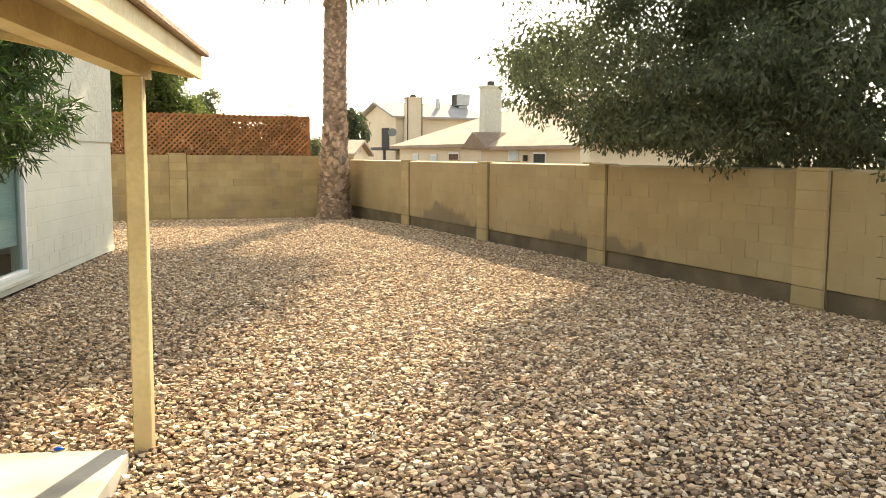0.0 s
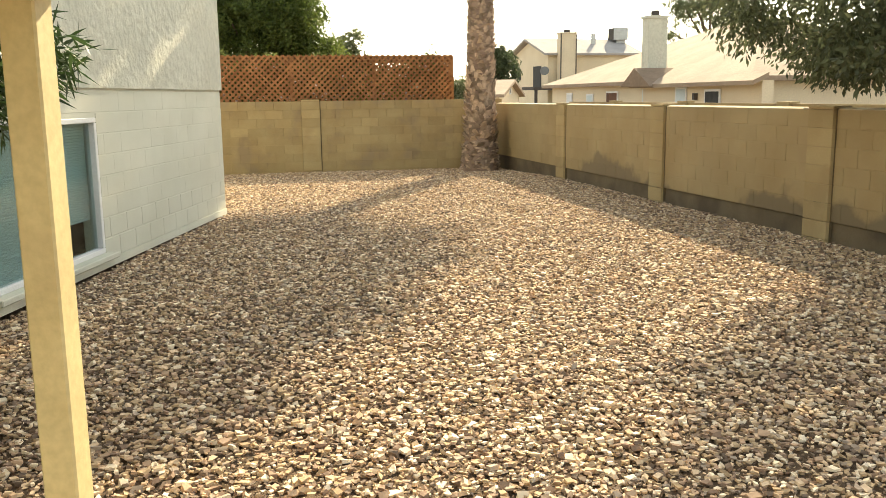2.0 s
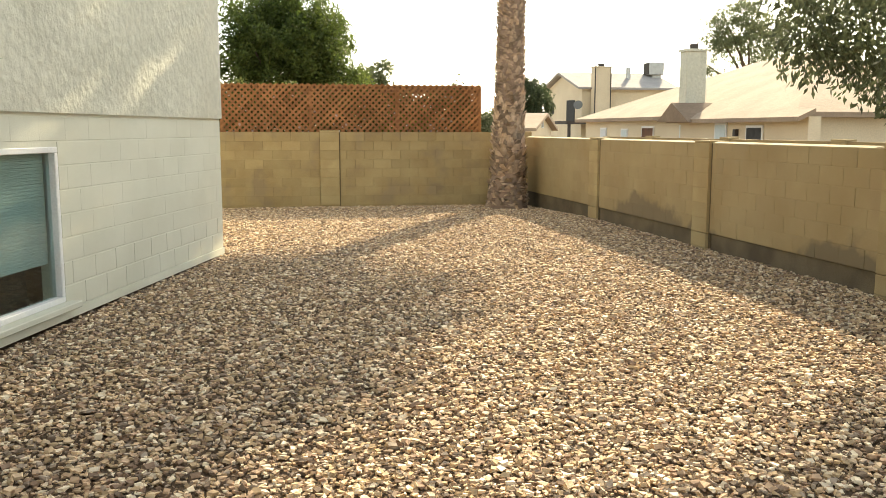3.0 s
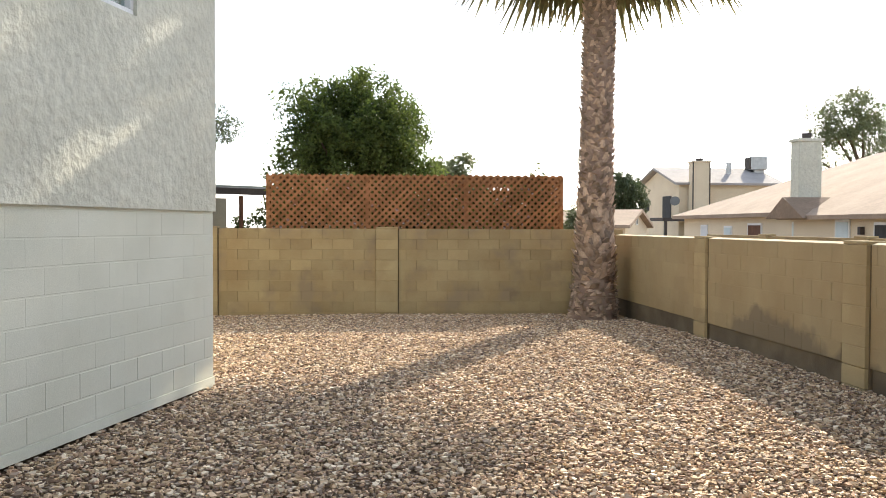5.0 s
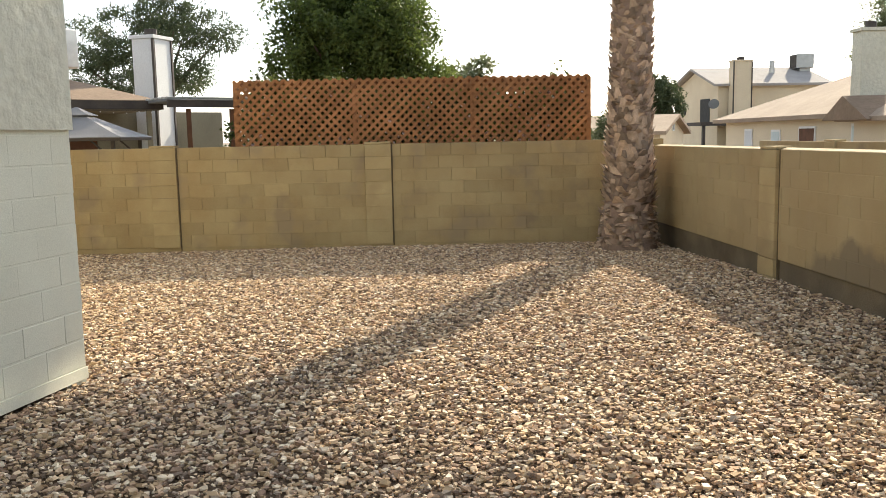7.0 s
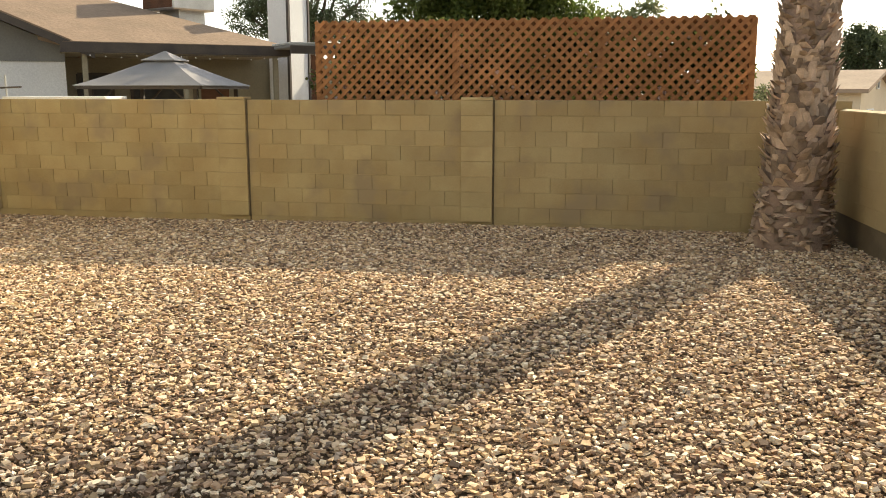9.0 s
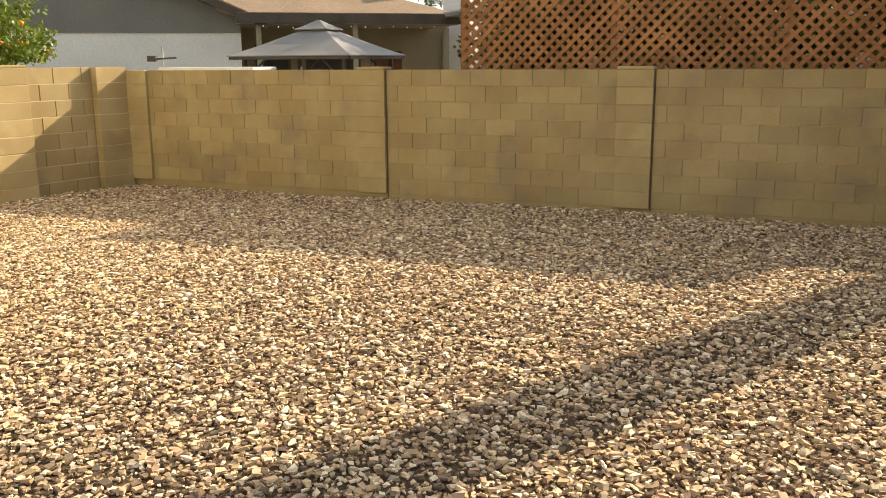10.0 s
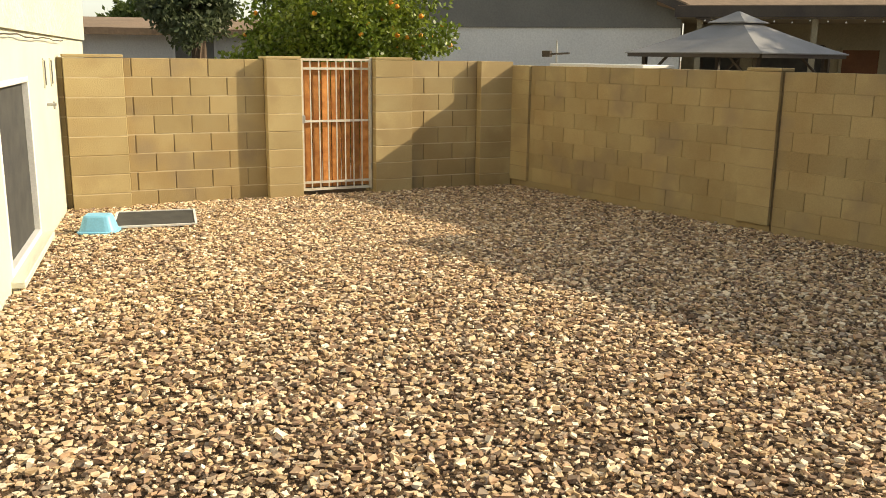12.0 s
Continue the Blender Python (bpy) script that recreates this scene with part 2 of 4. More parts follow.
def prism(bm, pts, a, b):
    """The outline pts (x, z) drawn out from y = a to y = b."""
    f = [bm.verts.new((x, a, z)) for x, z in pts]
    g = [bm.verts.new((x, b, z)) for x, z in pts]
    n = len(pts)
    bm.faces.new(f)
    bm.faces.new(g[::-1])
    for i in range(n):
        bm.faces.new((f[i], g[i], g[(i + 1) % n], f[(i + 1) % n]))
    bmesh.ops.recalc_face_normals(bm, faces=bm.faces)


def soften(bm, w=0.01, segs=1):
    bmesh.ops.bevel(bm, geom=[e for e in bm.edges if len(e.link_faces) == 2 and e.calc_face_angle(0) > 0.5], offset=w, segments=segs, affect="EDGES", clamp_overlap=True)


def mesh_of(name, bm, material, smooth=False):
    me = bpy.data.meshes.new(name)
    bm.to_mesh(me)
    bm.free()
    me.materials.append(material)
    if smooth:
        me.shade_smooth()
    return me


def part(name, bm, material, parent=None, label="", smooth=False):
    ob = new(name, mesh_of(name, bm, material, smooth))
    if parent:
        ob.parent = parent
    if label:
        ob["label"] = label
    return ob


def array_mesh(name, verts, faces, material, smooth=False):
    """A mesh from numpy arrays of corners and of equal-sided faces."""
    me = bpy.data.meshes.new(name)
    k = faces.shape[1]
    me.vertices.add(len(verts))
    me.vertices.foreach_set("co", verts.astype(np.float32).ravel())
    me.loops.add(faces.size)
    me.loops.foreach_set("vertex_index", faces.astype(np.int32).ravel())
    me.polygons.add(len(faces))
    me.polygons.foreach_set("loop_start", np.arange(0, faces.size, k, dtype=np.int32))
    me.update(calc_edges=True)
    me.materials.append(material)
    if not smooth:
        me.shade_flat()
    return me


def empty(name, at=(0, 0, 0), rz=0.0):
    ob = new(name)
    ob.matrix_world = pose(*at, 0, 0, rz)
    return ob


def smooth01(v):
    v = np.clip(v, 0, 1)
    return v * v * (3 - 2 * v)


def level(x, y):
    """Height of the yard's gravel."""
    return 0.11 * smooth01(-np.asarray(y, float) / 5.0) * smooth01((np.asarray(x, float) + 9) / 6.0) - 0.03 - 0.05 * smooth01((-1 - np.asarray(x, float)) / 5.0)


# ---- setting: walls, ground ----
HX, HY = -1.82, -8.12                    # the house corner
SIDE = Vector((-0.237, -0.972, 0))        # along the side wall, away from the corner
BACK = Vector((-0.9546, 0.298, 0))         # along the sunlit wall
SIDE_RZ = math.degrees(math.atan2(SIDE.y, SIDE.x))
BACK_RZ = math.degrees(math.atan2(BACK.y, BACK.x))

bm = bmesh.new()
bmesh.ops.create_circle(bm, cap_ends=True, cap_tris=False, segments=64, radius=900)
bmesh.ops.translate(bm, verts=bm.verts, vec=(0, 0, -0.55))
ground = tagged(part("ground", bm, M["far"]), "dry tan earth of the neighbourhood", "ground", kind="structure")

# the yard's bed, under the stones
xs, ys = np.arange(-9.4, 6.2, 0.2), np.arange(-27.0, 0.6, 0.2)
X, Y = np.meshgrid(xs, ys)
nx, ny = len(xs), len(ys)
V = np.stack([X, Y, level(X, Y) - 0.012], -1).reshape(-1, 3)
I = (np.arange(ny - 1)[:, None] * nx + np.arange(nx - 1)[None]).ravel()
bed = new("yard_bed", array_mesh("yard_bed", V, np.stack([I, I + 1, I + nx + 1, I + nx], -1), M["soil"]))
tagged(bed, "brown earth bed under loose landscape gravel", "ground", kind="structure")


def block_wall(name, a, b, courses, thick, label, pieces=True, bed=0.003, z0=0.0, openings=(), piers=(), seed=1, length=0.406, far_limit=None, proud=0.08, joint=0.011, H=0.203, lift=0.035, seam=None, bed_m="mortar", cap=0.0, block_m="block", stem=0):
    """A wall of blocks from a to b: mortar core, and each block a piece. openings: (s0, s1); piers: (s0, s1, courses); seam: the pier end with the control joint."""
    rnd = random.Random(seed)
    a, b = Vector((*a, 0)), Vector((*b, 0))
    d = (b - a).normalized()
    L = (b - a).length
    rz = math.degrees(math.atan2(d.y, d.x))
    spans, s = [], 0.0
    for o0, o1 in sorted(openings):
        spans.append((s, o0))
        s = o1
    spans.append((s, L))
    clear, s = [], 0.0
    for o0, o1 in sorted(list(openings) + [(p0, p1) for p0, p1, _ in piers]):
        if o0 - s > 0.05:
            clear.append((s, o0))
        s = max(s, o1)
    if L - s > 0.05:
        clear.append((s, L))
    bm = bmesh.new()
    for s0, s1 in spans:
        box(bm, ((s0 + s1) / 2, 0, z0 + courses * H / 2 - 0.15), (s1 - s0, thick - (0.07 if stem else 0.018), courses * H + 0.29), m=None)
    wall = part(name, bm, M["mortar" if pieces else "block"])
    wall.matrix_world = pose(a.x, a.y, 0, 0, 0, rz)
    tagged(wall, label, "wall", kind="structure")
    meshes = {}

    def piece(s0, s1, z, t, y=0.0, gap=joint, tall=H - bed, material=block_m):
        key = (round(s1 - s0, 2), round(t, 3), gap, tall)
        if key not in meshes:
            q = bmesh.new()
            box(q, (0, 0, 0), (key[0] - gap, t, tall))
            soften(q, 0.004)
            meshes[key] = mesh_of("block", q, M[material])
        ob = new("block", meshes[key])
        ob.parent = wall
        ob.matrix_local = pose((s0 + s1) / 2, y + rnd.uniform(-0.002, 0.002), z + H / 2, 0, rnd.uniform(-0.25, 0.25), rnd.uniform(-0.25, 0.25))

    if pieces:
        rest = bmesh.new()
        for k in range(stem, courses):
            for s0, s1 in clear:
                cuts = [s0] + [v for v in np.arange(-(k % 2) * length / 2, s1 + length, length) if s0 + 0.06 < v < s1 - 0.06] + [s1]
                for u, v in zip(cuts, cuts[1:]):
                    if far_limit is None or v < far_limit:
                        piece(round(u, 3), round(v, 3), z0 + k * H, thick)
                    else:
                        box(rest, ((u + v) / 2, 0, z0 + (k + 0.5) * H), (v - u - joint, thick, H - bed))
        if rest.verts:
            tagged(part("blocks", rest, M[block_m], wall), kind="stuff")
        if stem:            # the set-back footing course, stained by soil
            q = bmesh.new()
            for s0, s1 in clear:
                box(q, ((s0 + s1) / 2, 0, z0 + stem * H / 2 - 0.05), (s1 - s0 - 0.008, thick - 0.05, stem * H + 0.09))
            part("stem", q, M["damp"], wall, "dark soil-stained footing course")
        q = bmesh.new()
        for s0, s1 in spans:
            box(q, ((s0 + s1) / 2, 0, z0 - 0.07), (s1 - s0 - 0.006, thick - (0.06 if stem else 0.002), 0.14 + bed / 2))
        part("footing", q, M[block_m], wall)
        # struck mortar beds, almost flush
        for k in range(1 + stem, courses):
            q = bmesh.new()
            for s0, s1 in clear:
                e1 = s1 if far_limit is None else min(s1, far_limit)
                if e1 > s0:
                    box(q, ((s0 + e1) / 2, 0, z0 + k * H), (e1 - s0 - 0.004, thick - 0.003, bed + 0.004))
            for p0, p1, n in piers:
                box(q, ((p0 + p1) / 2, 0, z0 + k * H), (p1 - p0 - 0.012, thick + proud - 0.002, bed + 0.004))
            part("mortar_bed", q, M[bed_m], wall)
    # added strip: pale colour and slope stand in for the bright sunlit top edge
    if cap:
        for s0, s1 in clear:
            q = bmesh.new()
            top, ht = z0 + courses * H, thick / 2 - 0.004
            v = [q.verts.new(c) for x in (s0 + 0.004, s1 - 0.004) for c in ((x, -ht, top - 0.01), (x, -ht, top + 0.002), (x, 0, top + cap), (x, ht, top + 0.002), (x, ht, top - 0.01))]
            for k in range(5):
                q.faces.new((v[k], v[(k + 1) % 5], v[5 + (k + 1) % 5], v[5 + k]))
            q.faces.new(v[:5])
            q.faces.new(v[5:])
            bmesh.ops.recalc_face_normals(q, faces=q.faces)
            part("mortar_cap", q, M["mortar_and_lit_edge"], wall)
    for p0, p1, n in piers:
        for k in range(n):
            piece(p0, p1, z0 + k * H, thick + proud + round(rnd.uniform(0, 0.008), 3), 0.0, joint * 0.6, material="pier")
        if lift and (p0 == 0.0 or p0 > 11.8 and seam == 0):      # the corner pier ends level with the wall
            continue
        q = bmesh.new()
        box(q, ((p0 + p1) / 2, 0, z0 + n * H + lift / 2), (p1 - p0 - 0.006, thick + proud + 0.006, lift))
        soften(q, 0.005)
        part("block", q, M["pier"], wall)
        if seam is not None:
            q = bmesh.new()
            u = p0 - 0.01 if seam == 0 else p1 + 0.01
            box(q, (u, 0, z0 + n * H / 2 - 0.05), (0.02, thick + 0.006, n * H + 0.1))
            part("control_joint", q, M["seal"], wall)
    return wall




# ---- the house ----
def house_wall(name, along, out, L, z0, z1, proud, holes, material, label, thick=0.2, blocks=0):
    """A wall of the house from its corner, with openings (s0, s1, z0, z1); blocks: courses of painted blocks on its face."""
    rz = math.degrees(math.atan2(along.y, along.x))
    bm = bmesh.new()

    def slab(s0, s1, a, b):
        if s1 - s0 > 0.001 and b - a > 0.001:
            box(bm, ((s0 + s1) / 2, out * (proud - thick / 2), (a + b) / 2), (s1 - s0, thick, b - a))
    s = 0.0
    for h in sorted(holes):
        slab(s, h[0], z0, z1)
        slab(h[0], h[1], z0, h[2])
        slab(h[0], h[1], h[3], z1)
        s = h[1]
    slab(s, L, z0, z1)
    wall = part(name, bm, material)
    wall.matrix_world = pose(HX, HY, 0, 0, 0, rz)
    tagged(wall, label, "wall", kind="structure")
    rnd, meshes, H, W = random.Random(4), {}, 0.2035, 0.406
    for k in range(blocks):
        a, b = z0 + 0.08 + k * H, z0 + 0.08 + (k + 1) * H
        cuts = [0.0] + [v for v in np.arange((k % 2) * W / 2, 11.0, W) if v > 0.05] 
        for u, v in zip(cuts, cuts[1:]):
            for h in holes:
                if a < h[3] and b > h[2] and u < h[1] and v > h[0]:
                    if u < h[0] - 0.05:
                        v = h[0]
                    elif v > h[1] + 0.05:
                        u = h[1]
                    else:
                        u = v
            if v - u < 0.04:
                continue
            key = (round(v - u, 2), k < 2)
            if key not in meshes:
                q = bmesh.new()
                box(q, (0, 0, 0), (key[0] - (0.008 if key[1] else 0.002), 0.03, H - 0.011))
                soften(q, 0.004 if key[1] else 0.002)
                meshes[key] = mesh_of("block", q, M["house_block"])
            ob = new("block", meshes[key])
            ob.parent = wall
            ob.matrix_local = pose((u + v) / 2, out * (proud - 0.011 + rnd.uniform(-0.0008, 0.0008)), (a + b) / 2)
    return wall


WIN = (4.0, 5.93, 0.25, 1.56)
WIN_UP = (1.45, 2.7, 3.43, 4.5)
WIN_BACK = (3.3, 5.05, 0.1, 1.54)
LEDGE = 1.835
BACK_LEDGE, DEEP = 1.93, 11.5
house_wall("wall_4", SIDE, 1, 15.5, 0.1, LEDGE, 0.0, [WIN], M["house_block"], "pale grey-green painted block base of the house", blocks=8)
house_wall("wall_5", SIDE, 1, 15.5, LEDGE, 6.2, 0.035, [WIN_UP], M["stucco"], "rough pale stucco upper wall of the house")
house_wall("wall_6", BACK, -1, DEEP, -0.2, BACK_LEDGE, 0.0, [WIN_BACK], M["house_block"], "sunlit pale block base of the house")
house_wall("wall_7", BACK, -1, DEEP, BACK_LEDGE, 6.2, 0.035, [], M["stucco"], "sunlit rough stucco upper wall of the house")
far_end = Vector((HX, HY, 0)) + SIDE * 15.5
back_end = Vector((HX, HY, 0)) + BACK * DEEP
bm = bmesh.new()
c = [Vector((HX, HY, 0)), far_end, far_end + BACK * DEEP, back_end]
lo = [bm.verts.new(v + Vector((0, 0, 6.2))) for v in c]
hi = [bm.verts.new(v + Vector((0, 0, 6.4))) for v in c]
bm.faces.new(lo)
bm.faces.new(hi[::-1])
for k in range(4):
    bm.faces.new((lo[k], hi[k], hi[(k + 1) % 4], lo[(k + 1) % 4]))
bmesh.ops.recalc_face_normals(bm, faces=bm.faces)
tagged(part("roof", bm, M["roof_tan"]), "flat roof closing the house", "roof", kind="structure")
bm = bmesh.new()
for along, other, L in ((SIDE, BACK, 15.5), (BACK, SIDE, DEEP)):
    a = Vector((HX, HY, 0)) + other * (DEEP if along is SIDE else 15.5)
    box(bm, (*(a + along * L / 2).to_2d(), 3.1), (L, 0.2, 6.2), math.degrees(math.atan2(along.y, along.x)))
tagged(part("wall_8", bm, M["stucco"]), "plain stucco rear walls of the house", "wall", kind="structure")
bm = bmesh.new()
box(bm, (7.75, 0.002, 0.14), (15.5, 0.03, 0.08))
lip = part("trim", bm, M["house_block"])
lip.matrix_world = pose(HX, HY, 0, 0, 0, SIDE_RZ)
tagged(lip, "painted footing strip along the house base", "trim", kind="structure")


def window(name, along, out, hole, label, panes, blind, depth=0.09, sill=True, screen=False):
    """A sliding window in a house wall: frame, panes, sill, blinds and a dark sheet for the unlit room."""
    s0, s1, a, b = hole
    rz = math.degrees(math.atan2(along.y, along.x))
    w = empty(name, (HX, HY, 0), rz)
    tagged(w, label, "window", kind="structure")
    bm = bmesh.new()
    y = out * -0.04
    f = 0.05
    for c_, s_ in ((((s0 + s1) / 2, y, b - f / 2), (s1 - s0, depth, f)), (((s0 + s1) / 2, y, a + f / 2), (s1 - s0, depth, f)),
                   ((s0 + f / 2, y, (a + b) / 2), (f, depth, b - a - 2 * f)), ((s1 - f / 2, y, (a + b) / 2), (f, depth, b - a - 2 * f))):
        box(bm, c_, s_)
    soften(bm, 0.006)
    part("window_frame", bm, M["vinyl"], w)
    n = panes
    for i in range(n):
        u, v = s0 + f + (s1 - s0 - 2 * f) * i / n, s0 + f + (s1 - s0 - 2 * f) * (i + 1) / n
        yy = y + out * (0.015 if i % 2 else -0.012)
        q = bmesh.new()
        box(q, ((u + v) / 2, yy, (a + b) / 2), (v - u, 0.006, b - a - 2 * f))
        pane = part("pane", q, M["screen"] if screen else M["glass"], w)
        if not screen:
            pane.visible_shadow = False
        if i:
            q = bmesh.new()
            box(q, (u, yy, (a + b) / 2), (0.05, 0.03, b - a - 2 * f))
            soften(q, 0.005)
            part("mullion", q, M["vinyl"], w)
    if blind:
        for i in range(n):
            u, v = s0 + f + (s1 - s0 - 2 * f) * i / n + 0.02, s0 + f + (s1 - s0 - 2 * f) * (i + 1) / n - 0.02
            q = bmesh.new()
            low = a + f + (0.0 if i else 0.3)
            for z in np.arange(low, b - f, 0.027):
                box(q, ((u + v) / 2, y - out * 0.065, z), (v - u, 0.02, 0.024))
            part("blind", q, M["blind"], w)
    # near-black sheet stands in for the unlit room behind the panes
    q = bmesh.new()
    box(q, ((s0 + s1) / 2, y - out * 0.4, (a + b) / 2), (s1 - s0 + 0.3, 0.02, b - a + 0.3))
    part("backing", q, M["dark"], w)
    if sill:
        q = bmesh.new()
        box(q, ((s0 + s1) / 2, out * 0.03, a - 0.03), (s1 - s0 + 0.2, 0.14, 0.055))
        soften(q, 0.008)
        part("window_sill", q, M["house_block"], w)
        q = bmesh.new()
        box(q, ((s0 + s1) / 2, out * 0.012, a - 0.085), (s1 - s0 + 0.14, 0.06, 0.05))
        part("sill_base", q, M["house_block"], w)
    return w


window("window_1", SIDE, 1, WIN, "white sliding window with half-drawn grey blinds", 2, True)
window("window_2", SIDE, 1, WIN_UP, "upper window with a white frame", 2, False, sill=False)
window("window_3", BACK, -1, WIN_BACK, "white window covered by a dark sun screen", 1, False, screen=True)

# two slotted vents on the sunlit wall
for s in (6.25, 6.85):
    v = empty("wall_vent", (HX, HY, 0), BACK_RZ)
    q = bmesh.new()
    for c_, s_ in (((s, -0.006, 1.68), (0.18, 0.018, 0.02)), ((s, -0.006, 1.4), (0.18, 0.018, 0.02)), ((s - 0.075, -0.006, 1.54), (0.02, 0.018, 0.25)), ((s + 0.075, -0.006, 1.54), (0.02, 0.018, 0.25))):
        box(q, c_, s_)
    part("frame", q, M["house_block"], v)
    q = bmesh.new()
    box(q, (s, -0.006, 1.54), (0.12, 0.016, 0.25))
    part("slot", q, M["screen"], v)
    tagged(v, "narrow dark slotted vent on the sunlit house wall", "vent", group="wall vents")
q = bmesh.new()
beam(q, (0, 0, 0), (0, -0.09, 0), 0.03, 0.03, 10)
beam(q, (0, -0.07, -0.05), (0, -0.07, 0.03), 0.025, 0.025, 10)
tap = part("hose_tap", q, M["metal"])
tap.matrix_world = pose(HX, HY, 0, 0, 0, BACK_RZ) @ pose(6.3, 0, 1.22)
tagged(tap, "small metal tap on the sunlit house wall", "tap")

# ---- the patio cover ----
PERP = Vector((-0.972, 0.237, 0))          # towards the house
EC = Vector((-1.39, -18.27, 0))            # its outer corner
EC_RZ = SIDE_RZ


def patio_cover():
    """Local x runs back along the patio, local y out from the house; the corner is the origin. The roof rises to the house."""
    e = empty("patio_cover", (EC.x, EC.y, 0), EC_RZ)

    def sloped(q):
        for v in q.verts:
            v.co.z += -0.19 * v.co.y
        return q
    q = bmesh.new()
    box(q, (3.4, -1.9, 2.115), (6.74, 3.74, 0.025))
    part("soffit", sloped(q), M["cream_shaded"], e, "underside of the cream roof, darkened for shade")
    for c_, s_ in (((3.4, 0.03, 2.13), (6.8, 0.03, 0.13)), ((0.0, -1.9, 2.13), (0.03, 3.8, 0.13))):
        q = bmesh.new()
        box(q, c_, s_)
        soften(q, 0.004)
        part("fascia", sloped(q), M["yellow"], e)
    q = bmesh.new()
    box(q, (3.4, -1.86, 2.215), (6.9, 3.88, 0.035))
    soften(q, 0.008)
    part("roofing", sloped(q), M["shingle"], e, "tan shingle roofing edge")
    q = bmesh.new()
    box(q, (3.2, -0.26, 2.1), (6.3, 0.09, 0.1))
    part("beam", q, M["yellow"], e)
    for x in (0.27, 3.4, 6.3):
        q = bmesh.new()
        box(q, (x, -0.26, 1.05), (0.095, 0.095, 2.0))
        soften(q, 0.006)
        part("post", q, M["yellow"], e, "weathered cream wooden post")
    return tagged(e, "cream painted wooden patio cover with shingle roof", "patio cover")


patio_cover()
bm = bmesh.new()
box(bm, (3.3, -1.83, 0.08), (6.3, 3.1, 0.18))
soften(bm, 0.015)
slab_ = part("patio_slab", bm, M["concrete"])
slab_.matrix_world = pose(EC.x, EC.y, 0, 0, 0, EC_RZ) @ pose(0.38, 0, 0)
tagged(slab_, "pale concrete patio slab with a worn edge", "patio slab", kind="structure")
bm = bmesh.new()
bmesh.ops.create_uvsphere(bm, u_segments=10, v_segments=6, radius=0.018)
toy = part("bottle_cap", bm, M["bright_blue"], smooth=True)
toy.matrix_world = pose(-2.12, -18.63, 0.178) @ Matrix.Diagonal((1.4, 1, 0.6, 1))
tagged(toy, "small blue plastic scrap on the patio slab", "litter")


# ---- gravel ----
def gravel(y0, y1, step, grow, seed):
    rng = np.random.default_rng(seed)
    gx, gy = np.meshgrid(np.arange(-9.1, 5.3, step), np.arange(y0, y1, step))
    px = (gx + rng.uniform(-0.55, 0.55, gx.shape) * step).ravel()
    py = (gy + rng.uniform(-0.55, 0.55, gy.shape) * step).ravel()
    # stay out of the house, the slab and the walls
    dx, dy = px - HX, py - HY
    s_side = dx * SIDE.x + dy * SIDE.y
    det = SIDE.x * BACK.y - SIDE.y * BACK.x
    u = (dx * BACK.y - dy * BACK.x) / det
    v = (SIDE.x * dy - SIDE.y * dx) / det
    ok = ~((u > -0.01) & (v > -0.01))
    ex, ey = px - EC.x, py - EC.y
    a = ex * SIDE.x + ey * SIDE.y
    b = ex * PERP.x + ey * PERP.y
    ok &= ~((a > 0.52) & (b > 0.27))
    ok &= px < 4.285 - py * 0.0448
    ok &= px > -7.93 + py * 0.17
    px, py = px[ok], py[ok]
    n = len(px)
    a = rng.gamma(6.5, 0.00225, n).clip(0.008, 0.027) * grow
    size = np.stack([a, a * rng.uniform(0.5, 0.85, n), a * rng.uniform(0.28, 0.55, n)], -1)
    cube = np.array([[x, y, z] for x in (-1, 1) for y in (-1, 1) for z in (-1, 1)], float)
    P = cube[None] * (1 + rng.uniform(-0.62, 0.22, (n, 8, 3)))
    P *= size[:, None]
    t1, t2 = rng.uniform(0, 2 * np.pi, n), rng.normal(0, 0.36, n)
    c2, s2 = np.cos(t2)[:, None], np.sin(t2)[:, None]
    x_, y_, z_ = P[..., 0], P[..., 1], P[..., 2]
    y_, z_ = y_ * c2 - z_ * s2, y_ * s2 + z_ * c2
    c1, s1 = np.cos(t1)[:, None], np.sin(t1)[:, None]
    x_, y_ = x_ * c1 - y_ * s1, x_ * s1 + y_ * c1
    base = level(px, py) + rng.uniform(-0.012, 0.016, n)
    P = np.stack([x_ + px[:, None], y_ + py[:, None], z_ + base[:, None]], -1).reshape(-1, 3)
    quad = np.array([[0, 1, 3, 2], [4, 6, 7, 5], [0, 4, 5, 1], [2, 3, 7, 6], [1, 5, 7, 3]])
    F = (np.arange(n)[:, None, None] * 8 + quad[None]).reshape(-1, 4)
    ob = new("gravel", array_mesh("gravel", P, F, M["stone"]))
    return tagged(ob, "loose tan and pink crushed landscape gravel", "gravel", kind="stuff")


gravel(-20.4, 0.03, 0.0292, 1.0, 11)
gravel(-26.9, -20.4, 0.046, 1.45, 12)


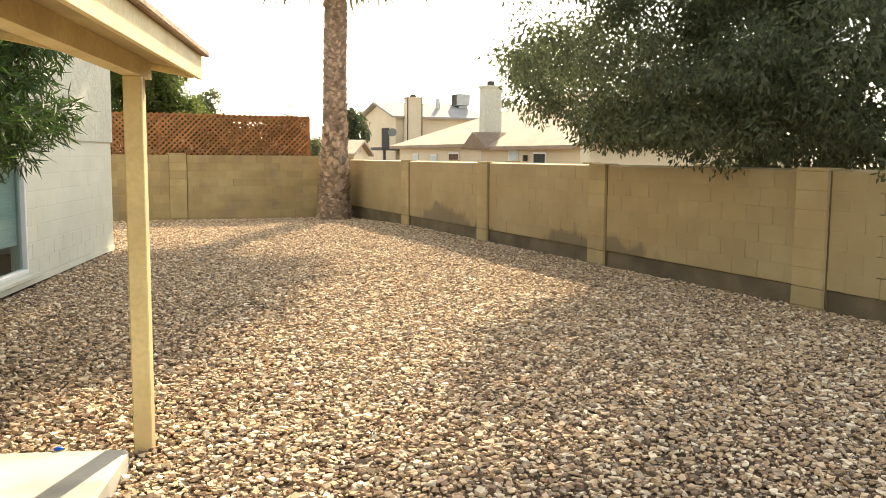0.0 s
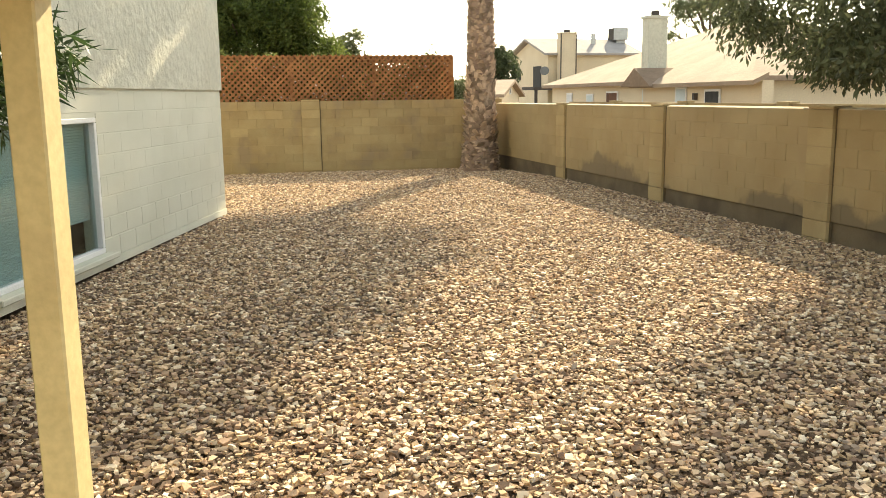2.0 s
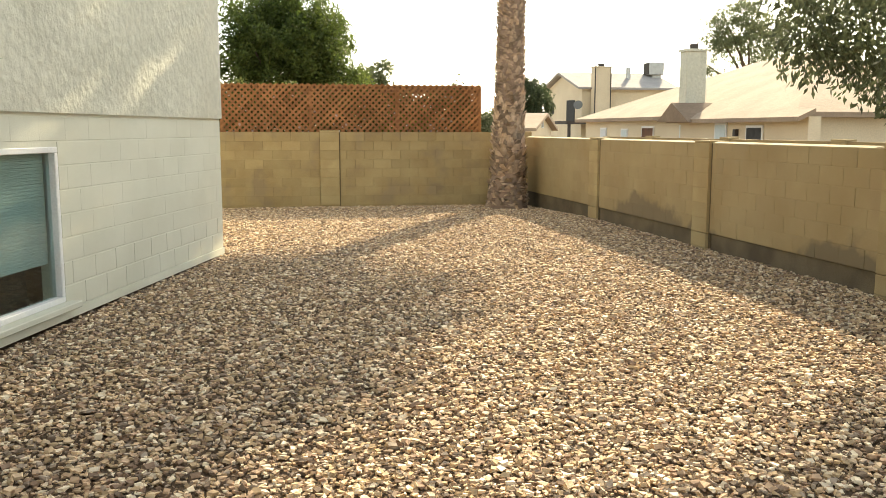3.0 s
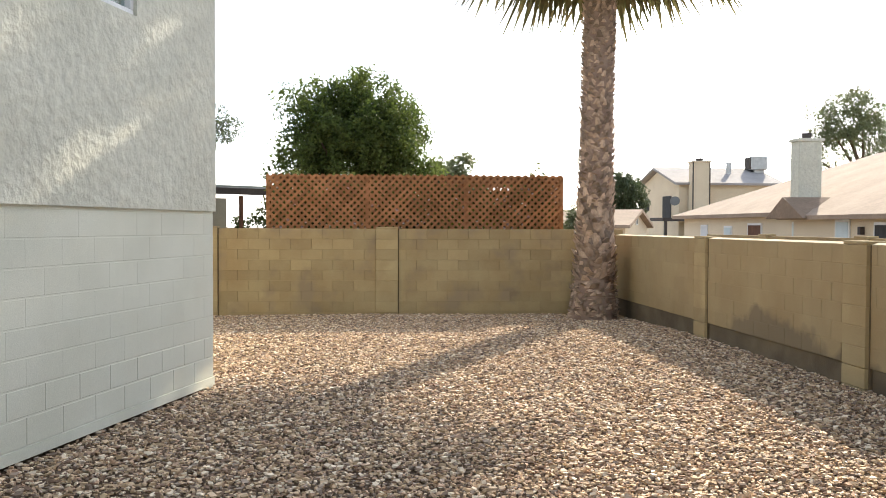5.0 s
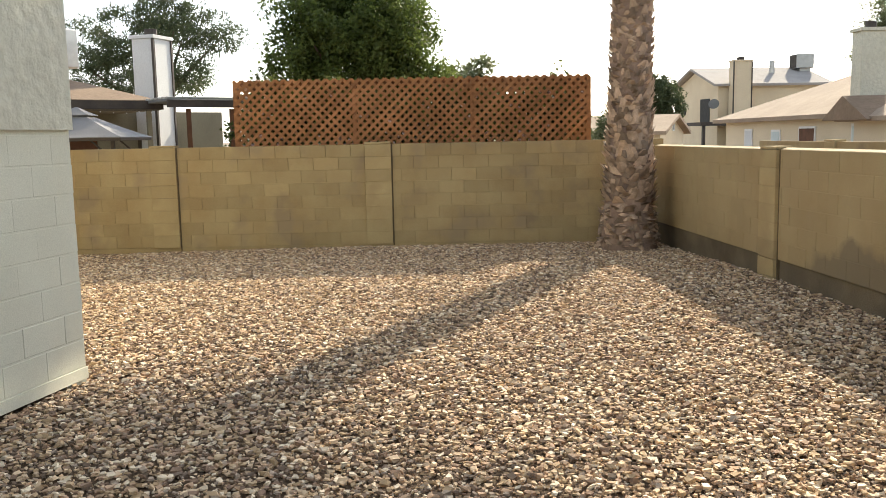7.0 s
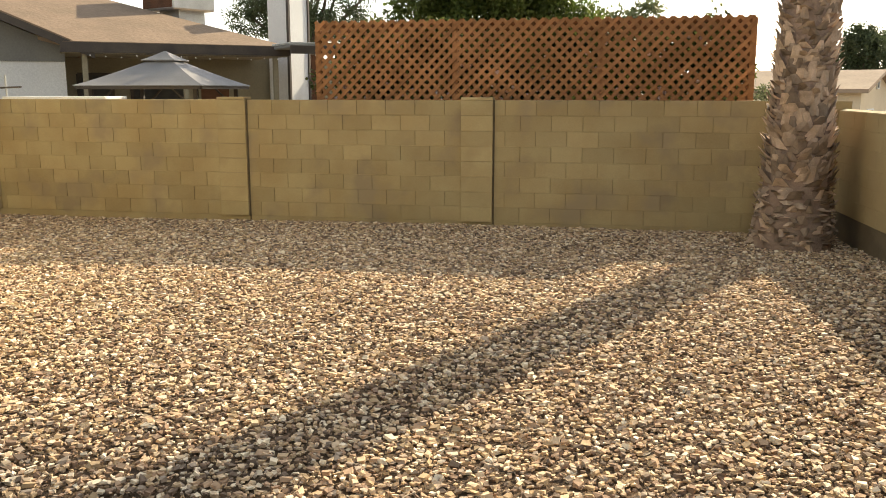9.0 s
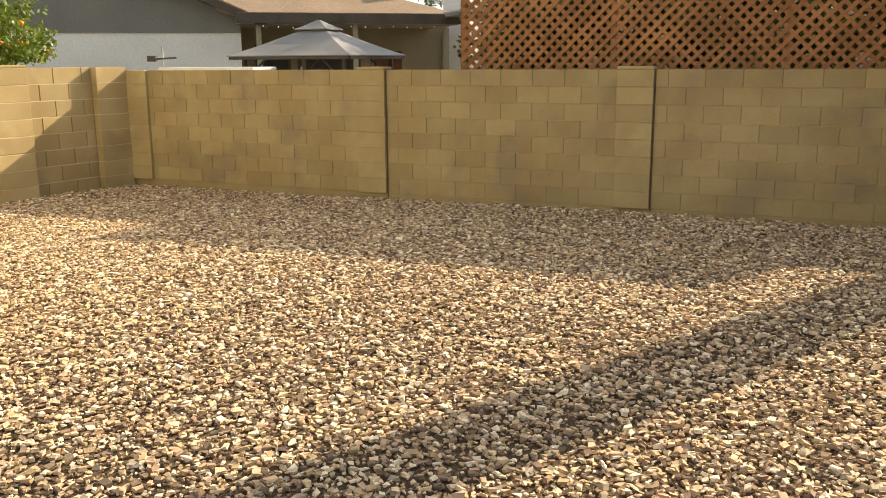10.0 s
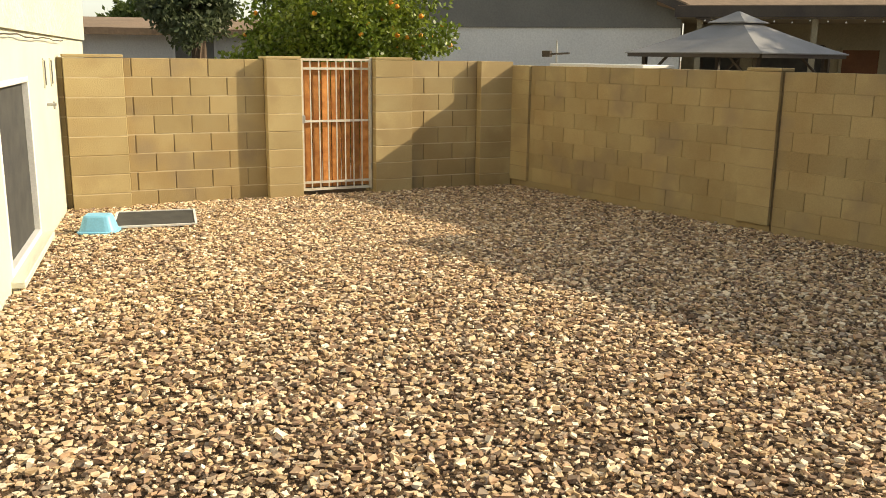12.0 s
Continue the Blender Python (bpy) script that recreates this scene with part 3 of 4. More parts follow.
# ---- lattice screen on top of the neighbour's side ----
def lattice():
    x0, x1, z0, z1 = -2.62, 3.33, 1.6, 2.72
    e = empty("lattice_screen", (0, 0.557, 0))
    for k, x in enumerate((x0 + 0.03, -0.62, 1.36, x1 - 0.03)):
        q = bmesh.new()
        box(q, (x, 0.06, z1 / 2 - 0.3), (0.08, 0.08, z1 + 0.55))
        part("post", q, M["lattice"], e)
    q = bmesh.new()
    box(q, ((x0 + x1) / 2, 0.035, 1.58), (x1 - x0, 0.04, 0.09))
    part("rail", q, M["lattice"], e)
    h = z1 - z0
    for sgn, y in ((1, 0.0), (-1, 0.012)):
        for c_ in np.arange(x0 - h, x1 + h, 0.14):
            # the slat's middle line: x = c + sgn * (z - z0)
            a, b = (0.0, h)
            if sgn > 0:
                a, b = max(0.0, x0 - c_), min(h, x1 - c_)
            else:
                a, b = max(0.0, c_ - x1), min(h, c_ - x0)
            if b - a < 0.06:
                continue
            q = bmesh.new()
            beam(q, (c_ + sgn * a, y, z0 + a), (c_ + sgn * b, y, z0 + b), 0.05, 0.05)
            for vtx in q.verts:
                vtx.co.y = y + (0.005 if vtx.co.y > y else -0.005)
            part("slat", q, M["lattice"], e)
    # the side panel runs back from the end post, and slats roof the frame
    deep = 4.7

    def panel(name, place, lo, hi, h2, step):
        for sgn, off in ((1, 0.0), (-1, 0.012)):
            for c_ in np.arange(lo - h2, hi + h2, step):
                a, b = (max(0.0, lo - c_), min(h2, hi - c_)) if sgn > 0 else (max(0.0, c_ - hi), min(h2, c_ - lo))
                if b - a < 0.06:
                    continue
                q = bmesh.new()
                beam(q, (c_ + sgn * a, off, a), (c_ + sgn * b, off, b), 0.05, 0.05)
                for vtx in q.verts:
                    vtx.co.y = off + (0.005 if vtx.co.y > off else -0.005)
                for vtx in q.verts:
                    vtx.co = place(vtx.co)
                part(name, q, M["lattice"], e)
    panel("slat", lambda c: Vector((x1 - 0.03 + c.y, c.x, z0 + c.z)), 0.03, deep, h, 0.14)
    panel("roof_slat", lambda c: Vector((c.x, 0.03 + c.z, z1 - 0.03 + c.y)), x0, x1, deep, 0.17)
    for x in (x0 + 0.03, 1.36, x1 - 0.03):
        q = bmesh.new()
        box(q, (x, deep / 2, z1 - 0.08), (0.06, deep, 0.08))
        part("rafter", q, M["lattice"], e)
        q = bmesh.new()
        box(q, (x, deep, z1 / 2 - 0.3), (0.08, 0.08, z1 + 0.48))
        part("post", q, M["lattice"], e)
    return tagged(e, "red-brown stained diagonal wood lattice privacy screen", "lattice")


lattice()


# ---- gate ----
def gate():
    d = Vector((-1.09, -6.42, 0)).normalized()
    e = empty("garden_gate", (-8.0 + d.x * 2.615, 0.02 + d.y * 2.615, -0.02), math.degrees(math.atan2(d.y, d.x)))
    w, h = 0.47, 1.73
    q = bmesh.new()
    for x in (-w, w):
        box(q, (x, 0.07, h / 2), (0.032, 0.032, h))
    for z in (0.016, h - 0.016):
        box(q, (0, 0.07, z), (2 * w, 0.031, 0.031))
    part("frame", q, M["iron"], e)
    for z in (0.11, 0.92, h - 0.13):
        q = bmesh.new()
        box(q, (0, 0.071, z), (2 * w - 0.03, 0.028, 0.028))
        part("crossbar", q, M["iron"], e)
    for k in range(7):
        q = bmesh.new()
        box(q, (-w + 0.118 * (k + 1), 0.075, h / 2), (0.014, 0.014, h - 0.06))
        part("bar", q, M["iron"], e)
    for k in range(7):
        q = bmesh.new()
        box(q, (-w + 0.067 + 0.134 * k, 0.035, 0.865), (0.122, 0.018, 1.64))
        soften(q, 0.003)
        part("picket", q, M["gate_wood"], e)
    for z in (0.25, 1.45):
        q = bmesh.new()
        beam(q, (-w - 0.016, 0.08, z), (-w - 0.016, 0.08, z + 0.09), 0.025, 0.025, 10)
        part("hinge", q, M["metal"], e)
    q = bmesh.new()
    box(q, (w - 0.005, 0.095, 0.95), (0.05, 0.03, 0.1))
    soften(q, 0.006)
    part("latch", q, M["metal"], e)
    for x in (-w - 0.03, w + 0.03):
        q = bmesh.new()
        box(q, (x, 0.04, h / 2), (0.026, 0.04, h + 0.04))
        part("jamb", q, M["iron"], e)
    return tagged(e, "cream iron gate backed with stained wooden pickets, closed", "gate")


gate()

# ---- basin and window screen on the gravel ----
bm = bmesh.new()
n = 8
rings = []
for z, sx, sy in ((0.0, 0.2, 0.17), (0.015, 0.2, 0.17), (0.02, 0.18, 0.15), (0.165, 0.135, 0.11), (0.18, 0.12, 0.095)):
    ring = []
    for i in range(24):
        t = 2 * math.pi * i / 24
        c_, s_ = math.cos(t), math.sin(t)
        ring.append(bm.verts.new((sx * math.copysign(abs(c_) ** 0.45, c_), sy * math.copysign(abs(s_) ** 0.45, s_), z)))
    rings.append(ring)
for r0, r1 in zip(rings, rings[1:]):
    for i in range(24):
        bm.faces.new((r0[i], r0[(i + 1) % 24], r1[(i + 1) % 24], r1[i]))
bm.faces.new(rings[-1])
bmesh.ops.recalc_face_normals(bm, faces=bm.faces)
basin = part("dish_basin", bm, M["blue"])
basin.matrix_world = pose(-7.2, -5.97, -0.045, 0, 0, 62)
tagged(basin, "light blue plastic basin upturned on the gravel", "basin")


def loose_screen():
    e = empty("window_screen", (-7.56, -5.28, -0.04), 72)
    for c_, s_ in (((0, 0.45, 0.012), (0.86, 0.025, 0.02)), ((0, -0.45, 0.012), (0.86, 0.025, 0.02)), ((0.42, 0, 0.0125), (0.025, 0.875, 0.02)), ((-0.42, 0, 0.0125), (0.025, 0.875, 0.02))):
        q = bmesh.new()
        box(q, c_, s_)
        part("frame_bar", q, M["vinyl"], e)
    q = bmesh.new()
    box(q, (0, 0, 0.012), (0.815, 0.875, 0.004))
    part("mesh", q, M["screen"], e)
    return tagged(e, "dark window screen with pale frame lying on gravel", "window screen")


loose_screen()


for x, y, a, l in ((0.9, -8.35, 75, 0.16), (0.75, -8.2, 60, 0.1), (2.1, -16.2, 130, 0.22), (0.6, -12.4, 80, 0.15), (-1.2, -6.1, 20, 0.12), (-3.4, -4.9, 150, 0.14), (1.5, -13.9, 10, 0.18)):
    q = bmesh.new()
    z = float(level(x, y)) + 0.022
    c_, s_ = math.cos(radians(a)) * l / 2, math.sin(radians(a)) * l / 2
    beam(q, (-c_, -s_, 0), (c_ * 0.1, s_ * 0.1 + 0.006, 0.004), 0.007, 0.007, 6)
    beam(q, (c_ * 0.1, s_ * 0.1 + 0.006, 0.004), (c_, s_, 0.002), 0.005, 0.005, 6)
    tw = part("twig", q, M["twig"])
    tw.location = (x, y, z)
    tagged(tw, "dry pale twig lying on the gravel", "twig", group="twigs on the gravel")

q = bmesh.new()
prev = None
for k in range(40):
    s = 0.1 + k * 0.2
    pt = Vector((s, -0.05, BACK_LEDGE - 0.035 - 0.02 * abs(math.sin(k * 0.31)) - 0.004 * math.sin(k * 1.7)))
    if prev:
        beam(q, prev, pt, 0.012, 0.012, 6)
    prev = pt
cable = part("cable", q, M["dark"])
cable.matrix_world = pose(HX, HY, 0, 0, 0, BACK_RZ)
tagged(cable, "thin dark cable sagging under the stucco ledge", "cable")


# ---- plants ----
def limb(bm, pts, radii, segs=8):
    """A tapered limb along the points."""
    prev = None
    for i, (p_, r) in enumerate(zip(pts, radii)):
        a = Vector(pts[max(i - 1, 0)])
        b = Vector(pts[min(i + 1, len(pts) - 1)])
        q = (b - a).to_track_quat("Z", "Y")
        ring = [bm.verts.new(Vector(p_) + q @ Vector((r * math.cos(2 * math.pi * k / segs), r * math.sin(2 * math.pi * k / segs), 0))) for k in range(segs)]
        if prev:
            for k in range(segs):
                bm.faces.new((prev[k], prev[(k + 1) % segs], ring[(k + 1) % segs], ring[k]))
        prev = ring
    bm.faces.new(prev)


def leaves(clumps, count, length, width, seed, droop=0.3, hollow=0.45, twig=0):
    """Corners and faces of many small leaves round clumps (x, y, z, rx, ry, rz)."""
    rng = np.random.default_rng(seed)
    C = np.array(clumps, float)
    vol = (C[:, 3] * C[:, 4] * C[:, 5]) ** 0.75
    k = rng.choice(len(C), count, p=vol / vol.sum())
    d = rng.normal(0, 1, (count, 3))
    d /= np.linalg.norm(d, axis=1)[:, None]
    # sub-clumps make the outline uneven
    sub = rng.normal(0, 1, (len(C), 26, 3))
    sub /= np.linalg.norm(sub, axis=2)[..., None]
    pick = rng.integers(0, 26, count)
    centre = sub[k, pick] * rng.uniform(0.55, 1.0, (len(C), 26))[k, pick][:, None]
    pos = C[k, :3] + (centre + d * 0.34 * rng.uniform(0.2, 1, count)[:, None]) * C[k, 3:]
    ax = d * 0.6 + rng.normal(0, 0.7, (count, 3))
    ax[:, 2] -= droop
    ax /= np.linalg.norm(ax, axis=1)[:, None]
    sd = np.cross(ax, rng.normal(0, 1, (count, 3)))
    sd /= np.linalg.norm(sd, axis=1)[:, None]
    L = length * rng.uniform(0.6, 1.3, count)[:, None]
    W = width * rng.uniform(0.7, 1.2, count)[:, None]
    P = np.stack([pos, pos + ax * L * 0.45 + sd * W, pos + ax * L, pos + ax * L * 0.45 - sd * W], 1).reshape(-1, 3)
    return P, np.arange(count * 4).reshape(-1, 4)


def tree(name, at, trunk, clumps, count, length, width, material, label, seed, droop=0.3, branches=6, bark="bark"):
    """trunk: points and radii; limbs reach into the clumps."""
    e = empty(name, at)
    q = bmesh.new()
    limb(q, [p_ for p_, _ in trunk], [r for _, r in trunk], 10)
    rnd = random.Random(seed)
    top = Vector(trunk[-1][0])
    for c_ in clumps[:branches]:
        mid = top.lerp(Vector(c_[:3]), 0.5) + Vector((rnd.uniform(-0.2, 0.2), rnd.uniform(-0.2, 0.2), -0.1))
        limb(q, [top - Vector((0, 0, 0.15)), mid, c_[:3]], [trunk[-1][1] * 0.8, trunk[-1][1] * 0.45, trunk[-1][1] * 0.12], 6)
    part("trunk", q, M[bark], e)
    P, F = leaves(clumps, count, length, width, seed, droop)
    crown = new("crown", array_mesh("crown", P, F, M[material]))
    crown.parent = e
    return tagged(e, label, "tree")


def clump_cloud(c, r, n, seed, size=0.45, flat=1.0):
    """n clumps spread through an ellipsoid about c with radii r."""
    rnd = random.Random(seed)
    out = []
    for i in range(n):
        a, z = rnd.uniform(0, 2 * math.pi), rnd.uniform(-1, 1)
        w = math.sqrt(1 - z * z)
        f = rnd.uniform(0.35, 0.8)
        s = size * rnd.uniform(0.7, 1.25)
        out.append((c[0] + r[0] * f * w * math.cos(a), c[1] + r[1] * f * w * math.sin(a), c[2] + r[2] * f * z, r[0] * s, r[1] * s, r[2] * s * flat))
    return out


# the large tree over the far side of the yard wall
tree("shade_tree", (7.2, -14.3, -0.3), [((0, 0, -0.2), 0.26), ((0.1, 0.1, 1.2), 0.22), ((-0.1, 0, 2.4), 0.18)],
     clump_cloud((-0.9, 0.1, 4.6), (3.4, 3.3, 2.5), 30, 21, 0.36) + [(-3.3, 0.9, 3.0, 1.2, 1.3, 0.8), (-2.6, 2.2, 3.2, 1.2, 1.2, 0.9), (-2.9, -0.8, 2.7, 1.2, 1.3, 0.7), (-1.6, 2.9, 3.2, 1.2, 1.1, 0.9), (-2.2, -2.4, 2.9, 1.4, 1.4, 0.8), (-2.4, 0.6, 2.4, 1.0, 1.3, 0.5), (-1.9, -1.2, 2.4, 1.0, 1.4, 0.5), (-1.5, 1.6, 2.5, 1.0, 1.2, 0.6), (-1.5, -1.0, 2.15, 1.1, 1.3, 0.55), (-0.7, -2.3, 2.2, 1.1, 1.3, 0.6), (-1.8, -3.2, 2.4, 1.2, 1.3, 0.6), (-0.4, 0.5, 2.2, 1.1, 1.2, 0.6)],
     200000, 0.085, 0.017, "leaf_shade", "large dark feathery shade tree overhanging the yard wall", 31, 0.8)

# oleander beside the house window
tree("oleander_bush", (-3.45, -16.35, 0.08), [((0, 0, 0), 0.07), ((0.05, 0, 0.7), 0.06), ((0.15, 0, 1.3), 0.05)],
     clump_cloud((0.35, 0.1, 2.15), (1.15, 1.15, 0.75), 18, 5, 0.42) + [(0.9, 0.0, 1.75, 0.55, 0.6, 0.3), (0.7, -0.6, 1.7, 0.5, 0.5, 0.3)],
     30000, 0.13, 0.0085, "leaf_narrow", "green oleander bush with narrow leaves beside the window", 33, 0.25)

# the broad tree behind the lattice
tree("ficus_tree", (-1.2, 9.0, -0.5), [((0, 0, -0.1), 0.24), ((0.05, 0, 1.6), 0.2), ((0, 0, 3.0), 0.16)],
     clump_cloud((-0.2, 0, 4.7), (2.4, 2.3, 2.5), 24, 8, 0.4) + [(-1.9, 0, 3.6, 1.0, 1.0, 1.2), (1.8, 0, 3.4, 1.0, 1.0, 1.0), (0.3, 0, 6.2, 1.0, 1.0, 0.9), (0, 0, 2.6, 2.2, 1.6, 0.9)],
     78000, 0.11, 0.034, "leaf_green", "dense green tree rising behind the lattice screen", 35, 0.2)


# ---- the palm ----
def palm(at):
    e = empty("fan_palm", at)
    q = bmesh.new()
    zs = [-0.2, 0.0, 0.25, 0.6, 1.0, 1.6, 2.6, 4.2, 6.2, 8.7]
    rs = [0.44, 0.44, 0.42, 0.37, 0.33, 0.305, 0.295, 0.285, 0.275, 0.26]
    limb(q, [(0.012 * z, 0, z) for z in zs], rs, 20)
    part("trunk", q, M["trunk"], e)
    rng = np.random.default_rng(2)
    V_, F_ = [], []
    # old leaf bases, ragged low down and tight higher up
    n = 1700
    for i in range(n):
        z = 0.05 + 7.9 * (i / n) ** 1.25
        t = i * 2.39996 + rng.uniform(-0.3, 0.3)
        r = float(np.interp(z, zs, rs))
        big = float(np.interp(z, [0, 0.6, 1.0, 1.9, 2.6, 7], [1.0, 1.3, 1.6, 1.45, 1.05, 0.85]))
        w, l = rng.uniform(0.045, 0.08) * big, rng.uniform(0.06, 0.16) * big
        out = rng.uniform(0.02, 0.075) * big
        up = rng.uniform(0.5, 1.0) if z > 0.7 else rng.uniform(-0.6, 0.8)
        o = np.array([0.012 * z, 0, 0])
        rad, tan = np.array([np.cos(t), np.sin(t), 0]), np.array([-np.sin(t), np.cos(t), 0])
        tip = rad * (r + out) + np.array([0, 0, z + l * up]) + tan * rng.uniform(-0.05, 0.05)
        a = rad * (r - 0.02) + np.array([0, 0, z])
        pts = [a - tan * w, a + tan * w, tip + tan * w * 0.35, tip - tan * w * 0.35, a + rad * 0.05 + [0, 0, 0.02]]
        b = len(V_)
        V_ += [p_ + o for p_ in pts]
        F_ += [(b, b + 1, b + 4), (b + 1, b + 2, b + 4), (b + 2, b + 3, b + 4), (b + 3, b, b + 4), (b, b + 3, b + 2), (b, b + 2, b + 1)]
    boots = new("leaf_base", array_mesh("leaf_base", np.array(V_), np.array(F_), M["boot"]))
    boots.parent = e
    tagged(boots, kind="stuff")
    # fans, the lower ones hanging
    for i in range(110):
        t = i * 2.39996
        f = i / 109
        low = f < 0.1
        rise = -0.95 + 0.9 * f if low else -0.55 + 1.75 * (f - 0.2) / 0.8
        L = (1.55 if low else 1.95) + 0.25 * rng.uniform(-1, 1)
        rad = Vector((math.cos(t), math.sin(t), 0))
        tan = Vector((-math.sin(t), math.cos(t), 0))
        start = Vector((0.09, 0, 8.15 + 0.5 * f))
        hub = start + rad * L * math.cos(rise) + Vector((0, 0, L * math.sin(rise)))
        q = bmesh.new()
        limb(q, [start, start.lerp(hub, 0.5) + Vector((0, 0, 0.08)), hub], [0.025, 0.018, 0.012], 5)
        stem = part("stem", q, M["frond"], e)
        V2, F2 = [], []
        fwd = (hub - start).normalized()
        for k in range(26):
            g = radians(-118 + 236 * k / 25)
            dirn = fwd * math.cos(g) + tan * math.sin(g)
            l = (1.15 if low else 1.6) * (0.75 + 0.25 * math.cos(g)) * rng.uniform(0.9, 1.1)
            sag = Vector((0, 0, -0.45 - 0.3 * rng.uniform(0, 1)))
            m1 = hub + dirn * l * 0.55 + sag * 0.12
            tip = hub + dirn * l + sag * 0.7
            sd = dirn.cross(Vector((0, 0, 1))).normalized() * 0.058
            b = len(V2)
            V2 += [hub, m1 + sd, m1 - sd, tip]
            F2 += [(b, b + 1, b + 2), (b + 1, b + 3, b + 2)]
        fan = new("fan", array_mesh("fan", np.array(V2), np.array(F2), M["frond"]))
        fan.parent = stem
    return tagged(e, "tall fan palm with ragged brown trunk in the corner", "palm tree")


palm((3.63, -0.95, 0.0))


# ---- beyond the far wall: shrubs, gazebo, neighbour's house ----
tree("rose_bush", (-0.4, 1.35, -0.4), [((0, 0, 0), 0.05), ((0, 0, 0.6), 0.04), ((0.1, 0, 1.2), 0.03)],
     [(-2.0, 0, 2.0, 0.6, 0.35, 0.7), (-1.7, 0.2, 2.6, 0.6, 0.35, 0.5), (-1.0, 0.1, 2.3, 0.8, 0.4, 0.8), (-0.3, 0.2, 2.6, 0.8, 0.4, 0.5), (0.1, 0, 2.0, 0.8, 0.4, 0.8), (0.9, 0.1, 2.4, 0.8, 0.4, 0.7), (2.4, 0.2, 2.7, 0.9, 0.4, 0.35), (2.5, 0.2, 1.8, 0.5, 0.4, 0.3), (3.4, 0, 2.3, 0.5, 0.4, 0.9), (-1.9, 1.2, 2.6, 0.7, 0.6, 0.6), (-0.6, 1.3, 2.5, 0.9, 0.6, 0.7), (0.9, 1.2, 2.7, 0.9, 0.6, 0.5), (3.3, 1.2, 2.6, 0.5, 0.6, 0.6)],
     36000, 0.09, 0.028, "leaf_rose", "dark climbing shrub behind the lattice screen", 41, 0.2)
tree("garden_shrub", (1.5, 3.4, -0.4), [((0, 0, 0), 0.07), ((0, 0, 0.6), 0.06), ((0.1, 0, 1.2), 0.04)],
     clump_cloud((0, 0, 2.2), (1.7, 0.6, 0.9), 12, 45, 0.4), 9000, 0.1, 0.035, "leaf_orange", "sunlit yellow-green shrub beyond the lattice screen", 45, 0.2)
tree("garden_shrub", (-4.2, 13.6, -0.5), [((0, 0, 0), 0.07), ((0, 0, 0.6), 0.06), ((0.1, 0, 1.2), 0.04)],
     clump_cloud((0, 0, 1.9), (2.3, 0.8, 1.1), 14, 46, 0.4), 9000, 0.12, 0.04, "leaf_dark", "dark shrub behind the porch", 46, 0.2)
q = bmesh.new()
bmesh.ops.create_icosphere(q, subdivisions=2, radius=0.045)
bloom = mesh_of("rose", q, M["petal"], True)
rnd = random.Random(9)
rose = bpy.data.objects["rose_bush"]
for k in range(64):
    ob = new("rose", bloom)
    ob.parent = rose
    ob.matrix_local = pose(rnd.uniform(-2.1, 3.2), -0.71 + rnd.uniform(-0.03, 0.05), rnd.choice((rnd.uniform(1.98, 2.2), rnd.uniform(2.1, 2.9)))) @ Matrix.Diagonal((1, 0.8, 0.7, 1))


def gazebo(at, rz):
    e = empty("gazebo", at, rz)
    s, zt = 1.03, 2.2
    for x in (-s, s):
        for y in (-s, s):
            q = bmesh.new()
            box(q, (x * 0.88, y * 0.88, zt / 2), (0.06, 0.06, zt))
            part("post", q, M["dark"], e)
            q = bmesh.new()
            beam(q, (x * 0.88, y * 0.88, zt - 0.42), (x * 0.5, y * 0.88, zt - 0.06), 0.03)
            part("brace", q, M["dark"], e)
    for a, b in (((-s, -s), (s, -s)), ((s, -s), (s, s)), ((s, s), (-s, s)), ((-s, s), (-s, -s))):
        q = bmesh.new()
        beam(q, (a[0] * 1.04, a[1] * 1.04, zt - 0.04), (b[0] * 1.04, b[1] * 1.04, zt - 0.04), 0.05)
        part("rail", q, M["dark"], e)
    for name, r0, z0, r1, z1, top in (("canopy", s * 1.08, zt, 0.24, zt + 0.4, False), ("vent_canopy", 0.3, zt + 0.43, 0.02, zt + 0.58, True)):
        q = bmesh.new()
        n = 6
        rows = []
        for k in range(n + 1):
            f = k / n
            r = r0 + (r1 - r0) * f
            z = z0 + (z1 - z0) * (f ** 1.12)
            rows.append([q.verts.new((sx * r, sy * r, z)) for sx, sy in ((-1, -1), (1, -1), (1, 1), (-1, 1))])
        for a, b in zip(rows, rows[1:]):
            for k in range(4):
                q.faces.new((a[k], a[(k + 1) % 4], b[(k + 1) % 4], b[k]))
        low = [q.verts.new(v.co - Vector((0, 0, 0.015))) for v in rows[0]]
        for k in range(4):
            q.faces.new((low[k], low[(k + 1) % 4], rows[0][(k + 1) % 4], rows[0][k]))
        if top:
            q.faces.new(rows[-1])
        part(name, q, M["canopy"], e)
    return tagged(e, "grey cloth gazebo with dark frame behind the wall", "gazebo")


gazebo((-6.1, 2.72, -0.35), 3.4)

q = bmesh.new()
beam(q, (0, 0, 0), (0, 0, 2.4), 0.025, 0.025, 8)
vane = empty("weather_vane", (-7.8, 0.8, -0.4))
part("pole", q, M["metal"], vane)
q = bmesh.new()
beam(q, (-0.28, 0, 2.2), (0.27, 0, 2.22), 0.03, 0.03, 6)
box(q, (-0.21, 0, 2.21), (0.17, 0.05, 0.09))
part("arrow", q, M["dark"], vane)
tagged(vane, "thin pole with a black crossbar behind the wall", "weather vane")


